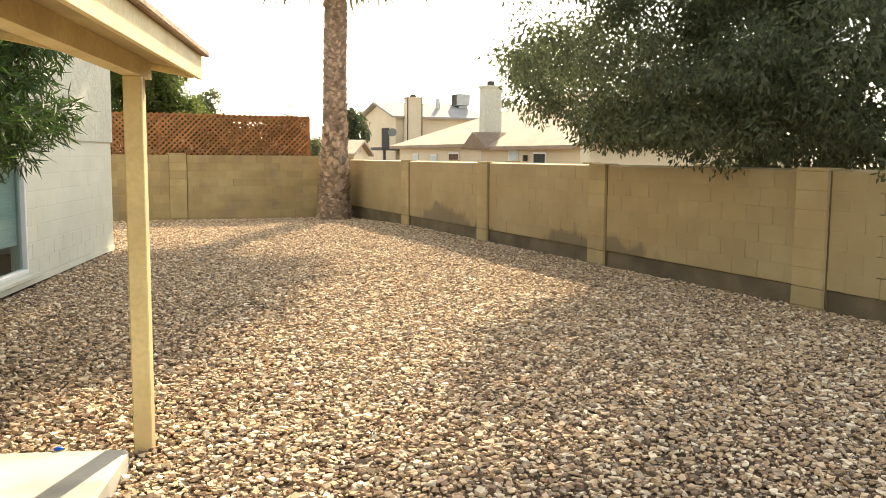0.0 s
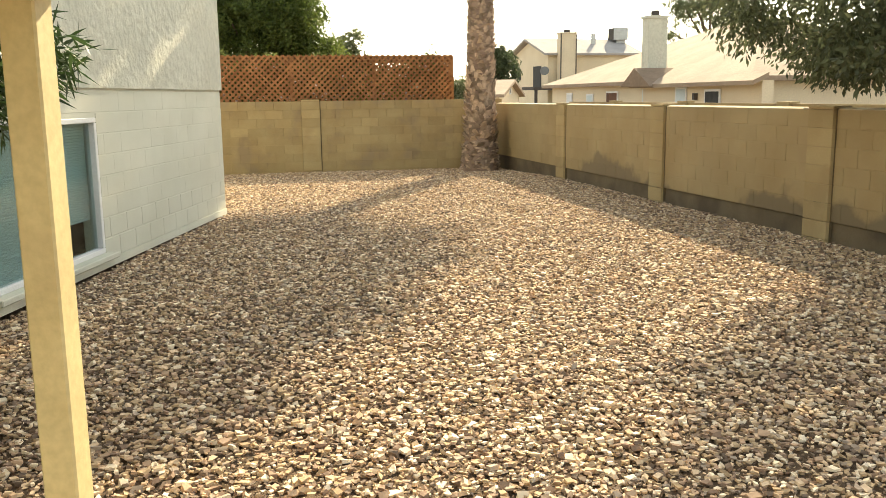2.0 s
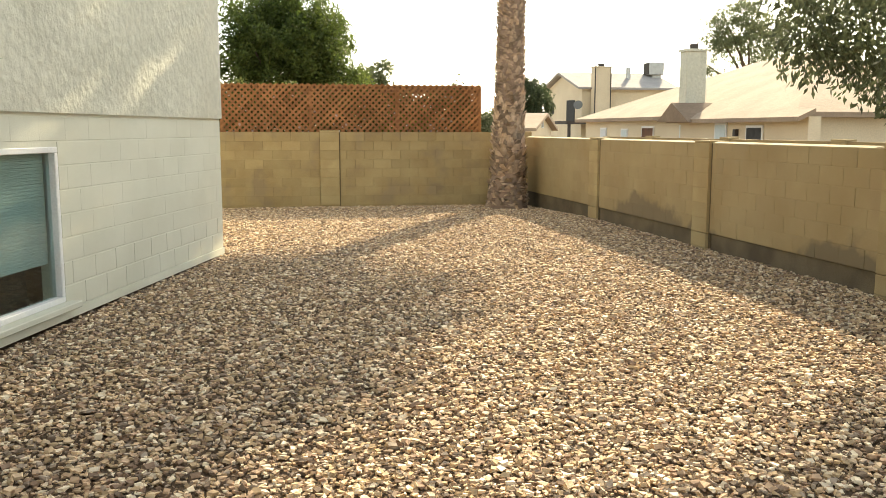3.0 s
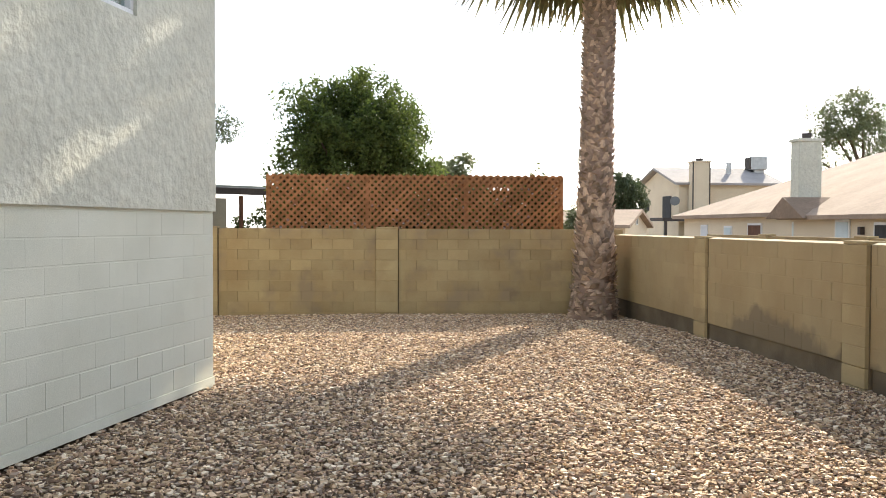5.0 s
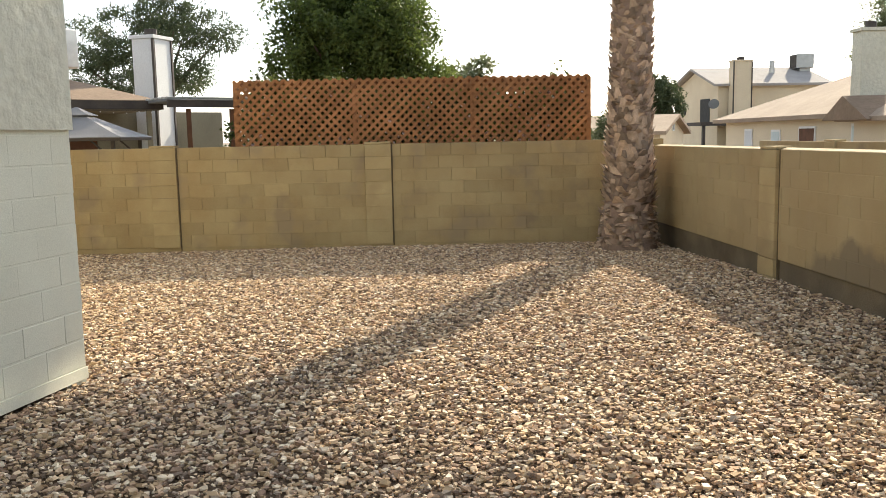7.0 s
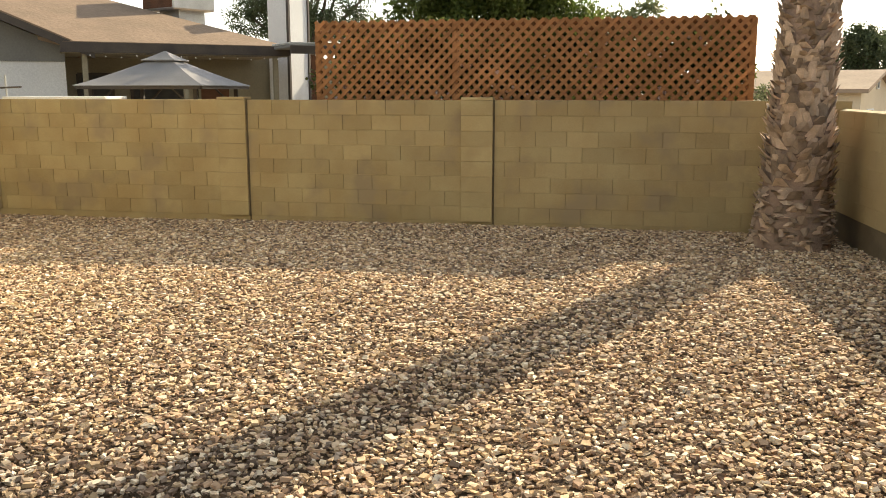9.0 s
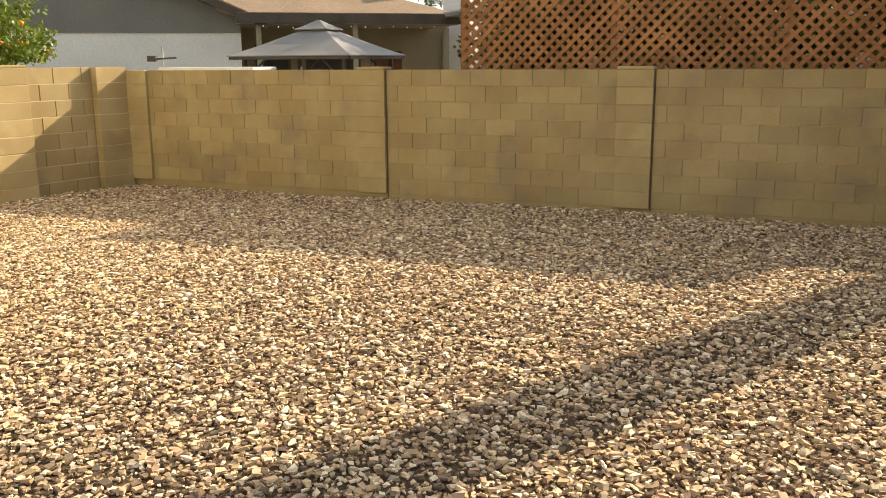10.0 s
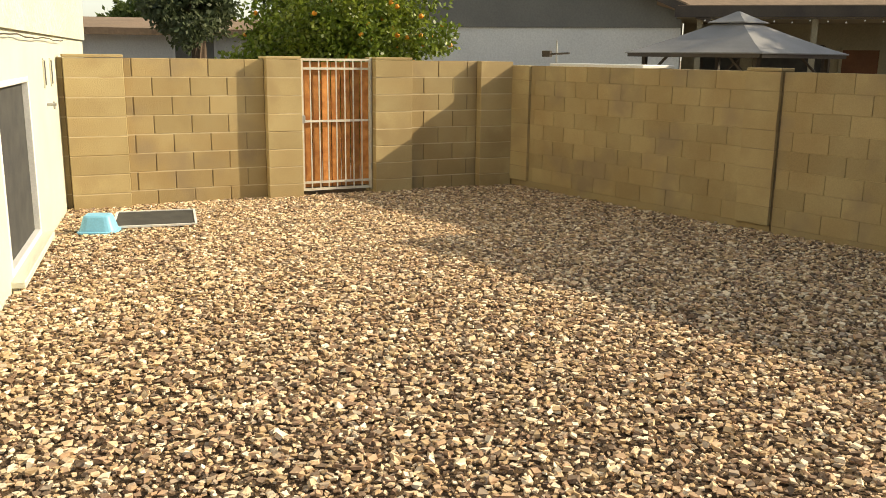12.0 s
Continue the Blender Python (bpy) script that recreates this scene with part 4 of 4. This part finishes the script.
table = empty("patio_table", (-6.95, 1.05, -0.45), 4)
q = bmesh.new()
box(q, (0, 0, 2.1), (1.7, 0.7, 0.05))
soften(q, 0.01)
part("tabletop", q, M["vinyl"], table)
for x in (-0.75, 0.75):
    for y in (-0.28, 0.28):
        q = bmesh.new()
        beam(q, (x, y, -0.1), (x, y, 2.08), 0.04, 0.04, 8)
        part("leg", q, M["vinyl"], table)
tagged(table, "tall white table showing over the wall", "table")


def opening(e, u, z, w, h, y=-0.02, frame_m="vinyl", pane_m="screen", name="window"):
    """A window or door on a wall that faces local -y."""
    q = bmesh.new()
    for c_, s_ in (((u, y, z + h / 2), (w, 0.06, 0.07)), ((u, y, z - h / 2), (w, 0.06, 0.07)), ((u - w / 2, y, z), (0.07, 0.06, h)), ((u + w / 2, y, z), (0.07, 0.06, h))):
        box(q, c_, s_)
    win = part(name, q, M[frame_m], e)
    q = bmesh.new()
    box(q, (u, y + 0.012, z), (w - 0.06, 0.03, h - 0.06))
    part("pane", q, M[pane_m], win)


def neighbour_behind():
    """Local x along the wall that faces the yard, local y away from it."""
    e = empty("neighbour_house", (-11.6, 8.2, -0.5), math.degrees(math.atan2(0.64, 0.77)))
    q = bmesh.new()
    box(q, (-4.6, 4, 1.7), (9.0, 8, 3.4))
    part("wall", q, M["white"], e, "white painted wall")
    q = bmesh.new()
    box(q, (4.4, 5.0, 1.6), (8.9, 4.8, 3.2))
    part("wall", q, M["olive"], e, "shaded olive-beige wall under the eave")
    q = bmesh.new()
    prism(q, [(-9.1, 2.95), (-0.1, 2.95), (-0.1, 3.3), (-5.2, 5.45), (-9.1, 3.3)], -0.05, 0.3)
    part("gable", q, M["grey"], e, "dark grey gable siding")
    for sgn in (-1, 1):
        q = bmesh.new()
        prism(q, [(-5.2, 5.5), (-4.6 + sgn * 5.1, 3.12), (-4.6 + sgn * 5.1, 3.25), (-5.2, 5.68)], -0.55, 8.2)
        part("roof", q, M["roof_brown"], e, "brown shingle roof")
        q = bmesh.new()
        prism(q, [(-5.2, 5.42), (-4.6 + sgn * 5.12, 3.02), (-4.6 + sgn * 5.12, 3.2), (-5.2, 5.62)], -0.6, -0.55)
        part("rake", q, M["dark"], e)
    q = bmesh.new()
    vs = [q.verts.new(v) for v in ((-0.2, -0.6, 3.3), (5.4, -0.6, 3.3), (1.6, 4.5, 4.75), (-4.6, 4.5, 4.75), (-0.2, -0.6, 3.42), (5.4, -0.6, 3.42), (1.6, 4.5, 4.9), (-4.6, 4.5, 4.9))]
    for f in ((0, 1, 2, 3), (4, 7, 6, 5), (0, 4, 5, 1), (1, 5, 6, 2), (2, 6, 7, 3), (3, 7, 4, 0)):
        q.faces.new([vs[k] for k in f])
    bmesh.ops.recalc_face_normals(q, faces=q.faces)
    part("roof", q, M["roof_brown"], e, "brown shingle roof")
    q = bmesh.new()
    vs = [q.verts.new(v) for v in ((5.4, -0.6, 3.3), (5.4, 9.6, 3.3), (1.6, 4.5, 4.75), (5.4, -0.6, 3.42), (5.4, 9.6, 3.42), (1.6, 4.5, 4.9))]
    for f in ((0, 1, 2), (3, 5, 4), (0, 3, 4, 1), (1, 4, 5, 2), (2, 5, 3, 0)):
        q.faces.new([vs[k] for k in f])
    bmesh.ops.recalc_face_normals(q, faces=q.faces)
    part("roof", q, M["roof_brown"], e, "brown shingle hip end")
    q = bmesh.new()
    box(q, (2.6, -0.61, 3.28), (5.7, 0.05, 0.24))
    part("fascia", q, M["dark"], e)
    for x in (0.3, 2.7, 5.1):
        q = bmesh.new()
        box(q, (x, -0.4, 1.6), (0.12, 0.12, 3.3))
        part("porch_post", q, M["olive"], e)
    q = bmesh.new()
    box(q, (2.6, 1.05, 3.17), (5.6, 3.2, 0.05))
    part("soffit", q, M["olive"], e)
    q = bmesh.new()
    box(q, (6.7, -0.9, 3.36), (3.4, 2.4, 0.08))
    soften(q, 0.02)
    part("porch_roof", q, M["grey"], e, "flat dark grey porch cover")
    for k in range(9):
        q = bmesh.new()
        box(q, (6.7, -2.0 + 0.275 * k, 3.43), (3.5, 0.07, 0.06))
        soften(q, 0.01)
        part("roof_rib", q, M["metal"], e, "pale metal roof rib")
    q = bmesh.new()
    box(q, (6.7, -2.08, 3.27), (3.5, 0.07, 0.2))
    part("porch_beam", q, M["dark"], e)
    for x in (5.6, 6.9, 8.1):
        q = bmesh.new()
        box(q, (x, -1.95, 1.57), (0.1, 0.1, 3.14))
        part("porch_post", q, M["rust"], e)
    opening(e, 0.9, 1.9, 0.9, 1.6, 2.57, "dark")
    opening(e, 2.6, 1.6, 1.5, 2.0, 2.57, "dark")
    opening(e, 4.2, 1.5, 0.9, 2.1, 2.57, "olive", "rust", "door")
    q = bmesh.new()
    beam(q, (0.2, -0.66, 3.13), (5.3, -0.66, 3.13), 0.012, 0.012, 6)
    cord = part("light_string", q, M["dark"], e)
    for k in range(14):
        q = bmesh.new()
        bmesh.ops.create_icosphere(q, subdivisions=1, radius=0.022)
        bmesh.ops.translate(q, verts=q.verts, vec=(0.4 + 0.36 * k, -0.66, 3.09 - 0.02 * (k % 3)))
        part("bulb", q, M["vinyl"], cord, smooth=True)
    return tagged(e, "low white neighbouring house with grey gable and brown roof", "house")


neighbour_behind()


def flue(at, w, h, material, label, rz=0.0, cap="dark", stripe=False):
    e = empty("chimney", at, rz)
    q = bmesh.new()
    box(q, (0, 0, h / 2), (w, w * 0.8, h))
    soften(q, 0.02)
    part("shaft", q, M[material], e)
    q = bmesh.new()
    box(q, (0, 0, h + 0.05), (w + 0.12, w * 0.8 + 0.12, 0.1))
    part("cap", q, M[material], e)
    q = bmesh.new()
    beam(q, (0, 0, h + 0.1), (0, 0, h + 0.32), w * 0.42, w * 0.42, 12)
    part("flue", q, M[cap], e)
    if stripe:
        for x in (-w / 2, w / 2):
            q = bmesh.new()
            box(q, (x, -w * 0.4, h / 2), (0.08, 0.08, h - 0.02))
            part("corner_trim", q, M["dark"], e)
    return tagged(e, label, "chimney")


flue((-8.15, 14.1, -0.5), 0.96, 5.45, "white", "white boxed chimney with dark trim", 73, stripe=True)


def cooler(at, s, rz=0.0, front="dark"):
    e = empty("roof_cooler", at, rz)
    q = bmesh.new()
    box(q, (0, 0, s * 0.55), (s, s, s * 0.8))
    soften(q, 0.04)
    part("housing", q, M["metal"], e)
    q = bmesh.new()
    box(q, (-s / 2 - 0.005, 0, s * 0.55), (0.03, s * 0.92, s * 0.72))
    for k in range(14):
        box(q, (-s / 2 - 0.03, 0, s * (0.22 + 0.05 * k)), (0.03, s * 0.88, s * 0.022))
    part("pad_panel", q, M[front], e)
    q = bmesh.new()
    box(q, (0.1, 0, -0.1 * s), (s * 0.62, s * 0.62, s * 0.7))
    part("duct", q, M["metal"], e)
    return tagged(e, "metal evaporative cooler on a roof", "cooler")


cooler((-11.35, 13.5, 3.85), 1.5, 64, "rust")


# ---- the houses across the right wall ----
def neighbour_right():
    """Local x runs along the wall away from the yard's far side; the wall faces local -y."""
    e = empty("neighbour_house", (14.4, 5.6, -0.5), 90)
    q = bmesh.new()
    box(q, (10.5, -5.6, 1.45), (21, 11.2, 2.9))
    part("wall", q, M["cream"], e, "cream stucco wall")
    q = bmesh.new()
    lo_ = [(-0.6, 0.45, 2.75), (21.6, 0.45, 2.75), (21.6, -11.6, 2.75), (-0.6, -11.6, 2.75)]
    hi_ = [(8.4, -5.6, 5.4), (13.2, -5.6, 5.3)]
    a = [q.verts.new(v) for v in lo_]
    b = [q.verts.new(v) for v in hi_]
    c_ = [q.verts.new((x, y, z - 0.16)) for x, y, z in lo_]
    q.faces.new((a[0], a[1], b[1], b[0]))
    q.faces.new((a[1], a[2], b[1]))
    q.faces.new((a[2], a[3], b[0], b[1]))
    q.faces.new((a[3], a[0], b[0]))
    for k in range(4):
        q.faces.new((a[k], c_[k], c_[(k + 1) % 4], a[(k + 1) % 4]))
    q.faces.new(c_[::-1])
    bmesh.ops.recalc_face_normals(q, faces=q.faces)
    part("roof", q, M["roof_tan"], e, "tan shingle roof")
    for x, w, z, h, m_ in ((12.1, 1.4, 1.75, 1.2, "rust"), (15.0, 0.9, 1.6, 1.3, "blind"), (8.1, 1.2, 1.7, 1.4, "blind"), (4.3, 0.9, 1.5, 1.9, "blind"), (1.9, 1.1, 1.75, 1.2, "screen"), (18.0, 0.9, 1.6, 1.4, "white")):
        q = bmesh.new()
        face = 0.4 if x < 7.5 else 0.0
        box(q, (x, face + 0.03, z), (w, 0.05, h))
        win = part("window", q, M["vinyl"], e)
        q = bmesh.new()
        box(q, (x, face + 0.055, z), (w - 0.16, 0.03, h - 0.16))
        part("pane", q, M[m_], win)
    # the bay on from the chimney stands out, under a small gable
    q = bmesh.new()
    box(q, (-1.6 + 4.9, 0.2, 1.3), (9.0, 0.4, 2.6))
    part("wall", q, M["cream"], e)
    q = bmesh.new()
    v = [q.verts.new(c) for c in ((-1.4, 0.85, 2.45), (8.2, 0.85, 2.45), (8.2, 0.3, 2.69), (-1.4, 0.3, 2.69), (-1.4, 0.85, 2.59), (8.2, 0.85, 2.59), (8.2, 0.3, 2.84), (-1.4, 0.3, 2.84))]
    for f in ((0, 1, 2, 3), (4, 7, 6, 5), (0, 4, 5, 1), (1, 5, 6, 2), (2, 6, 7, 3), (3, 7, 4, 0)):
        q.faces.new([v[k] for k in f])
    bmesh.ops.recalc_face_normals(q, faces=q.faces)
    part("roof", q, M["roof_tan"], e)
    # the browner roof colour carries the shade on the saddle's near side
    q = bmesh.new()
    prism(q, [(5.8, 2.5), (8.8, 2.5), (7.4, 3.25)], -1.2, 1.0)
    part("chimney_saddle", q, M["roof_brown"], e, "small gable roof below the chimney, browned for its shade")
    q = bmesh.new()
    box(q, (3.1, 0.48, 2.1), (0.16, 0.14, 0.24))
    part("wall_lamp", q, M["dark"], e)
    return tagged(e, "single-storey cream house with a broad tan roof", "house")


neighbour_right()
flue((14.85, 14.3, 2.2), 0.85, 2.62, "stucco", "pale stucco chimney with a dark metal flue", 0)


def two_storey():
    e = empty("two_storey_house", (21.65, 50.0, -0.85), 5)
    q = bmesh.new()
    box(q, (4.0, 4.2, 2.95), (8.0, 8.4, 5.9))
    part("wall", q, M["cream"], e, "cream stucco wall")
    q = bmesh.new()
    vs = [q.verts.new(v) for v in ((0, 0, 5.9), (0, 8.4, 5.9), (0, 4.2, 7.15), (0.25, 0, 5.9), (0.25, 8.4, 5.9), (0.25, 4.2, 7.15))]
    for f in ((0, 1, 2), (3, 5, 4), (0, 3, 4, 1), (1, 4, 5, 2), (2, 5, 3, 0)):
        q.faces.new([vs[k] for k in f])
    bmesh.ops.recalc_face_normals(q, faces=q.faces)
    part("gable", q, M["cream"], e)
    for y0, y1 in ((-0.5, 4.2), (8.9, 4.2)):
        q = bmesh.new()
        za = 5.8
        vs = [q.verts.new(v) for v in ((-0.5, y0, za), (8.6, y0, za), (8.6, y1, 7.25), (-0.5, y1, 7.25), (-0.5, y0, za + 0.18), (8.6, y0, za + 0.18), (8.6, y1, 7.43), (-0.5, y1, 7.43))]
        for f in ((0, 1, 2, 3), (4, 7, 6, 5), (0, 4, 5, 1), (1, 5, 6, 2), (2, 6, 7, 3), (3, 7, 4, 0)):
            q.faces.new([vs[k] for k in f])
        bmesh.ops.recalc_face_normals(q, faces=q.faces)
        part("roof", q, M["roof_grey"], e, "grey shingle roof")
    for c_, s_ in (((-0.03, 2.3, 4.0), (0.08, 1.7, 2.0)), ((-0.03, 6.6, 4.4), (0.08, 0.8, 1.0))):
        q = bmesh.new()
        box(q, c_, s_)
        part("window", q, M["screen"], e)
    q = bmesh.new()
    box(q, (0.0, -1.2, 3.1), (4.6, 2.6, 0.25))
    part("porch_roof", q, M["dark"], e, "dark porch cover")
    for x in (-2.0, 0.0, 2.0):
        q = bmesh.new()
        box(q, (x, -2.3, 1.5), (0.2, 0.2, 3.0))
        part("porch_post", q, M["dark"], e)
    q = bmesh.new()
    bmesh.ops.create_cone(q, cap_ends=True, segments=16, radius1=0.08, radius2=0.38, depth=0.2)
    bmesh.ops.transform(q, verts=q.verts, matrix=pose(-0.6, -0.7, 4.5, 70, 0, -30))
    part("dish", q, M["grey"], e, "dark satellite dish")
    return tagged(e, "far two-storey cream house with grey roof", "house")


two_storey()
flue((23.0, 49.3, -0.6), 1.3, 7.25, "cream", "tall cream chimney with dark edges", 0, stripe=True)
cooler((29.4, 54.0, 6.2), 1.35, 0)
for x in (25.0, 26.7):
    q = bmesh.new()
    beam(q, (x, 53.0, 6.0), (x, 53.0, 6.95), 0.4, 0.4, 10)
    tagged(part("roof_vent", q, M["metal"]), "metal vent pipe on the grey roof", "vent", group="roof vents")


def far_house(at, rz, w, d, h, rise, wall_m, roof_m, label, eave_front=False):
    e = empty("house", at, rz)
    turn = pose(0, 0, 0, 0, 0, 90 if eave_front else 0)
    q = bmesh.new()
    box(q, (0, 0, h / 2), (w, d, h))
    part("wall", q, M[wall_m], e).matrix_local = turn
    for y in (-d / 2, d / 2 - 0.2):
        q = bmesh.new()
        prism(q, [(-w / 2, h), (w / 2, h), (0, h + rise)], y + 0.01, y + 0.19)
        part("gable", q, M[wall_m], e).matrix_local = turn
    for sgn in (-1, 1):
        q = bmesh.new()
        prism(q, [(0, h + rise + 0.02), (sgn * (w / 2 + 0.5), h - 0.2), (sgn * (w / 2 + 0.5), h), (0, h + rise + 0.2)], -d / 2 - 0.4, d / 2 + 0.4)
        part("roof", q, M[roof_m], e).matrix_local = turn
    if eave_front:
        for u, z, a, b in ((-3.1, h - 0.55, 0.8, 0.7), (1.2, h - 0.7, 1.2, 0.9), (-5.4, h - 0.6, 0.7, 0.8)):
            opening(e, u, z, a, b, -w / 2 - 0.03, "vinyl", "grey")
    else:
        opening(e, 0, h + rise * 0.35, 0.6, 0.5, -d / 2 - 0.03, "vinyl", "grey")
        opening(e, -w * 0.2, h * 0.4, 1.6, 1.2, -d / 2 - 0.03, "vinyl", "grey")
    return tagged(e, label, "house")


far_house((-28.5, 1.6, -0.6), 68, 8.0, 13, 3.05, 0.25, "white", "roof_brown", "pale far house with a low tan roof", True)
far_house((11.0, 40.0, -0.9), 65, 8, 9, 2.7, 0.8, "cream", "roof_tan", "low far house with a tan roof")

# ---- trees beyond the walls ----
e = tree("orange_tree", (-10.5, -1.58, -0.34), [((0, 0, 0), 0.12), ((0, 0, 0.6), 0.11), ((0.05, 0, 1.2), 0.09)],
         clump_cloud((0, 0, 1.95), (1.7, 1.9, 1.7), 36, 14, 0.4), 64000, 0.08, 0.03, "leaf_orange", "orange tree full of fruit behind the gate", 51, 0.1)
rnd = random.Random(77)
q = bmesh.new()
bmesh.ops.create_icosphere(q, subdivisions=2, radius=0.038)
fruit_mesh = mesh_of("orange", q, M["orange"], True)
leaf_at = [o for o in e.children if o.name.startswith("crown")][0].data.vertices
outer = sorted((leaf_at[i].co.copy() for i in range(0, len(leaf_at), 4)), key=lambda c: -((c.x / 1.75) ** 2 + (c.y / 1.95) ** 2 + ((c.z - 1.95) / 1.7) ** 2))[:22000]
for k in range(190):
    ob = new("orange", fruit_mesh)
    ob.parent = e
    ob.matrix_local = Matrix.Translation(rnd.choice(outer) * 0.985)
tree("far_tree", (-21.2, 0.2, -0.5), [((0, 0, 0), 0.3), ((0.1, 0, 1.5), 0.24), ((0, 0, 3.0), 0.2)], clump_cloud((0, 0, 4.3), (1.95, 1.95, 2.0), 16, 61, 0.42), 26000, 0.15, 0.045, "leaf_dark", "dark tree with a bare trunk beyond the gate", 61)
tree("far_tree", (-38.2, 3.7, -0.5), [((0, 0, 0), 0.25), ((0.1, 0, 1.5), 0.2), ((0, 0, 2.6), 0.15)], clump_cloud((0, 0, 3.6), (1.9, 1.9, 1.5), 14, 62, 0.4), 7000, 0.25, 0.08, "leaf_green", "green tree behind the low pale house", 62)
tree("far_tree", (-13.5, 31.0, -0.5), [((0, 0, 0), 0.4), ((0.2, 0, 2), 0.3), ((0, 0, 4.0), 0.24)], clump_cloud((0, 0, 7.0), (5.4, 4.0, 3.2), 26, 63, 0.24), 26000, 0.22, 0.035, "leaf_dark", "airy dark tree behind the white house", 63)
tree("far_tree", (29.0, 36.0, -0.5), [((0, 0, 0), 0.4), ((0.2, 0, 2), 0.3), ((0, 0, 4.5), 0.24)], clump_cloud((0, 0, 7.8), (4.8, 4.0, 3.6), 24, 65, 0.26), 22000, 0.22, 0.035, "leaf_grey", "airy grey-green tree behind the tan roof", 65)
tree("far_tree", (15.7, 44.2, -0.5), [((0, 0, 0), 0.3), ((0.2, 0, 1.5), 0.25), ((0, 0, 3.0), 0.2)], clump_cloud((0, 0, 4.2), (1.7, 1.7, 2.1), 14, 67, 0.42), 12000, 0.2, 0.05, "leaf_dark", "round dark green tree beside the two-storey house", 67)
tree("far_tree", (-30.0, 10.0, -0.5), [((0, 0, 0), 0.4), ((0.2, 0, 2), 0.3), ((0, 0, 4.0), 0.24)], clump_cloud((0, 0, 6.0), (6.0, 5.0, 3.4), 20, 69, 0.4), 14000, 0.35, 0.09, "leaf_dark", "dark far trees beyond the houses", 69)
tree("far_tree", (2.2, 18.0, -0.5), [((0, 0, 0), 0.25), ((0.2, 0, 1.5), 0.2), ((0, 0, 2.6), 0.16)], clump_cloud((0, 0, 3.7), (1.6, 1.6, 1.5), 14, 71, 0.4), 7000, 0.2, 0.05, "leaf_grey", "small pale tree behind the lattice screen", 71)
tree("yellow_shrub", (6.6, 16.0, -0.5), [((0, 0, 0), 0.1), ((0.1, 0, 0.7), 0.08), ((0, 0, 1.4), 0.06)], clump_cloud((0, 0, 2.0), (1.2, 1.2, 1.2), 10, 73, 0.45), 5000, 0.12, 0.03, "leaf_grey", "pale shrub beyond the wall corner", 73)


# ---- yard walls ----
T = 0.15
wall_far = block_wall("wall_1", (4.42, 0.09), (-8.6, 0.09), 8, T, "tan concrete block yard wall, patchy and weathered", z0=0.02, bed=0.006, seam=0, joint=0.007,
                      piers=[(4.42, 4.85, 8), (7.89, 8.31, 8), (11.86, 12.25, 8)], seed=3, bed_m="block")
wall_right = block_wall("wall_2", (4.34, -0.02), (5.55, -27.0), 8, T, "tan concrete block yard wall with square piers", z0=-0.095, bed=0.006, seam=1, joint=0.005, cap=0.022,
                        piers=[(s - 0.42, s, 8) for s in (4.6, 8.62, 12.42, 16.4, 20.4, 24.4)], seed=5, far_limit=17.0, bed_m="block_smooth", block_m="block_smooth", stem=2)
block_wall("wall_9", (8.3, 6.0), (9.5, -27.0), 8, T, "tan block wall across the alley", pieces=False, z0=-0.12, piers=[(s - 0.42, s, 8) for s in (3.6, 7.6, 11.6, 15.6, 19.6, 23.6, 27.6)])
wall_gate = block_wall("wall_3", (-8.0, 0.02), (-9.09, -6.4), 8, T, "sunlit tan concrete block wall beside the gate", z0=-0.13, joint=0.013, bed=0.01, H=0.2284, length=0.45,
                       openings=[(2.11, 3.12)], piers=[(0.0, 0.52, 8), (1.57, 2.11, 8), (3.12, 3.58, 8), (5.27, 5.93, 8)], seed=8, proud=0.24, bed_m="mortar_and_lit_edge")
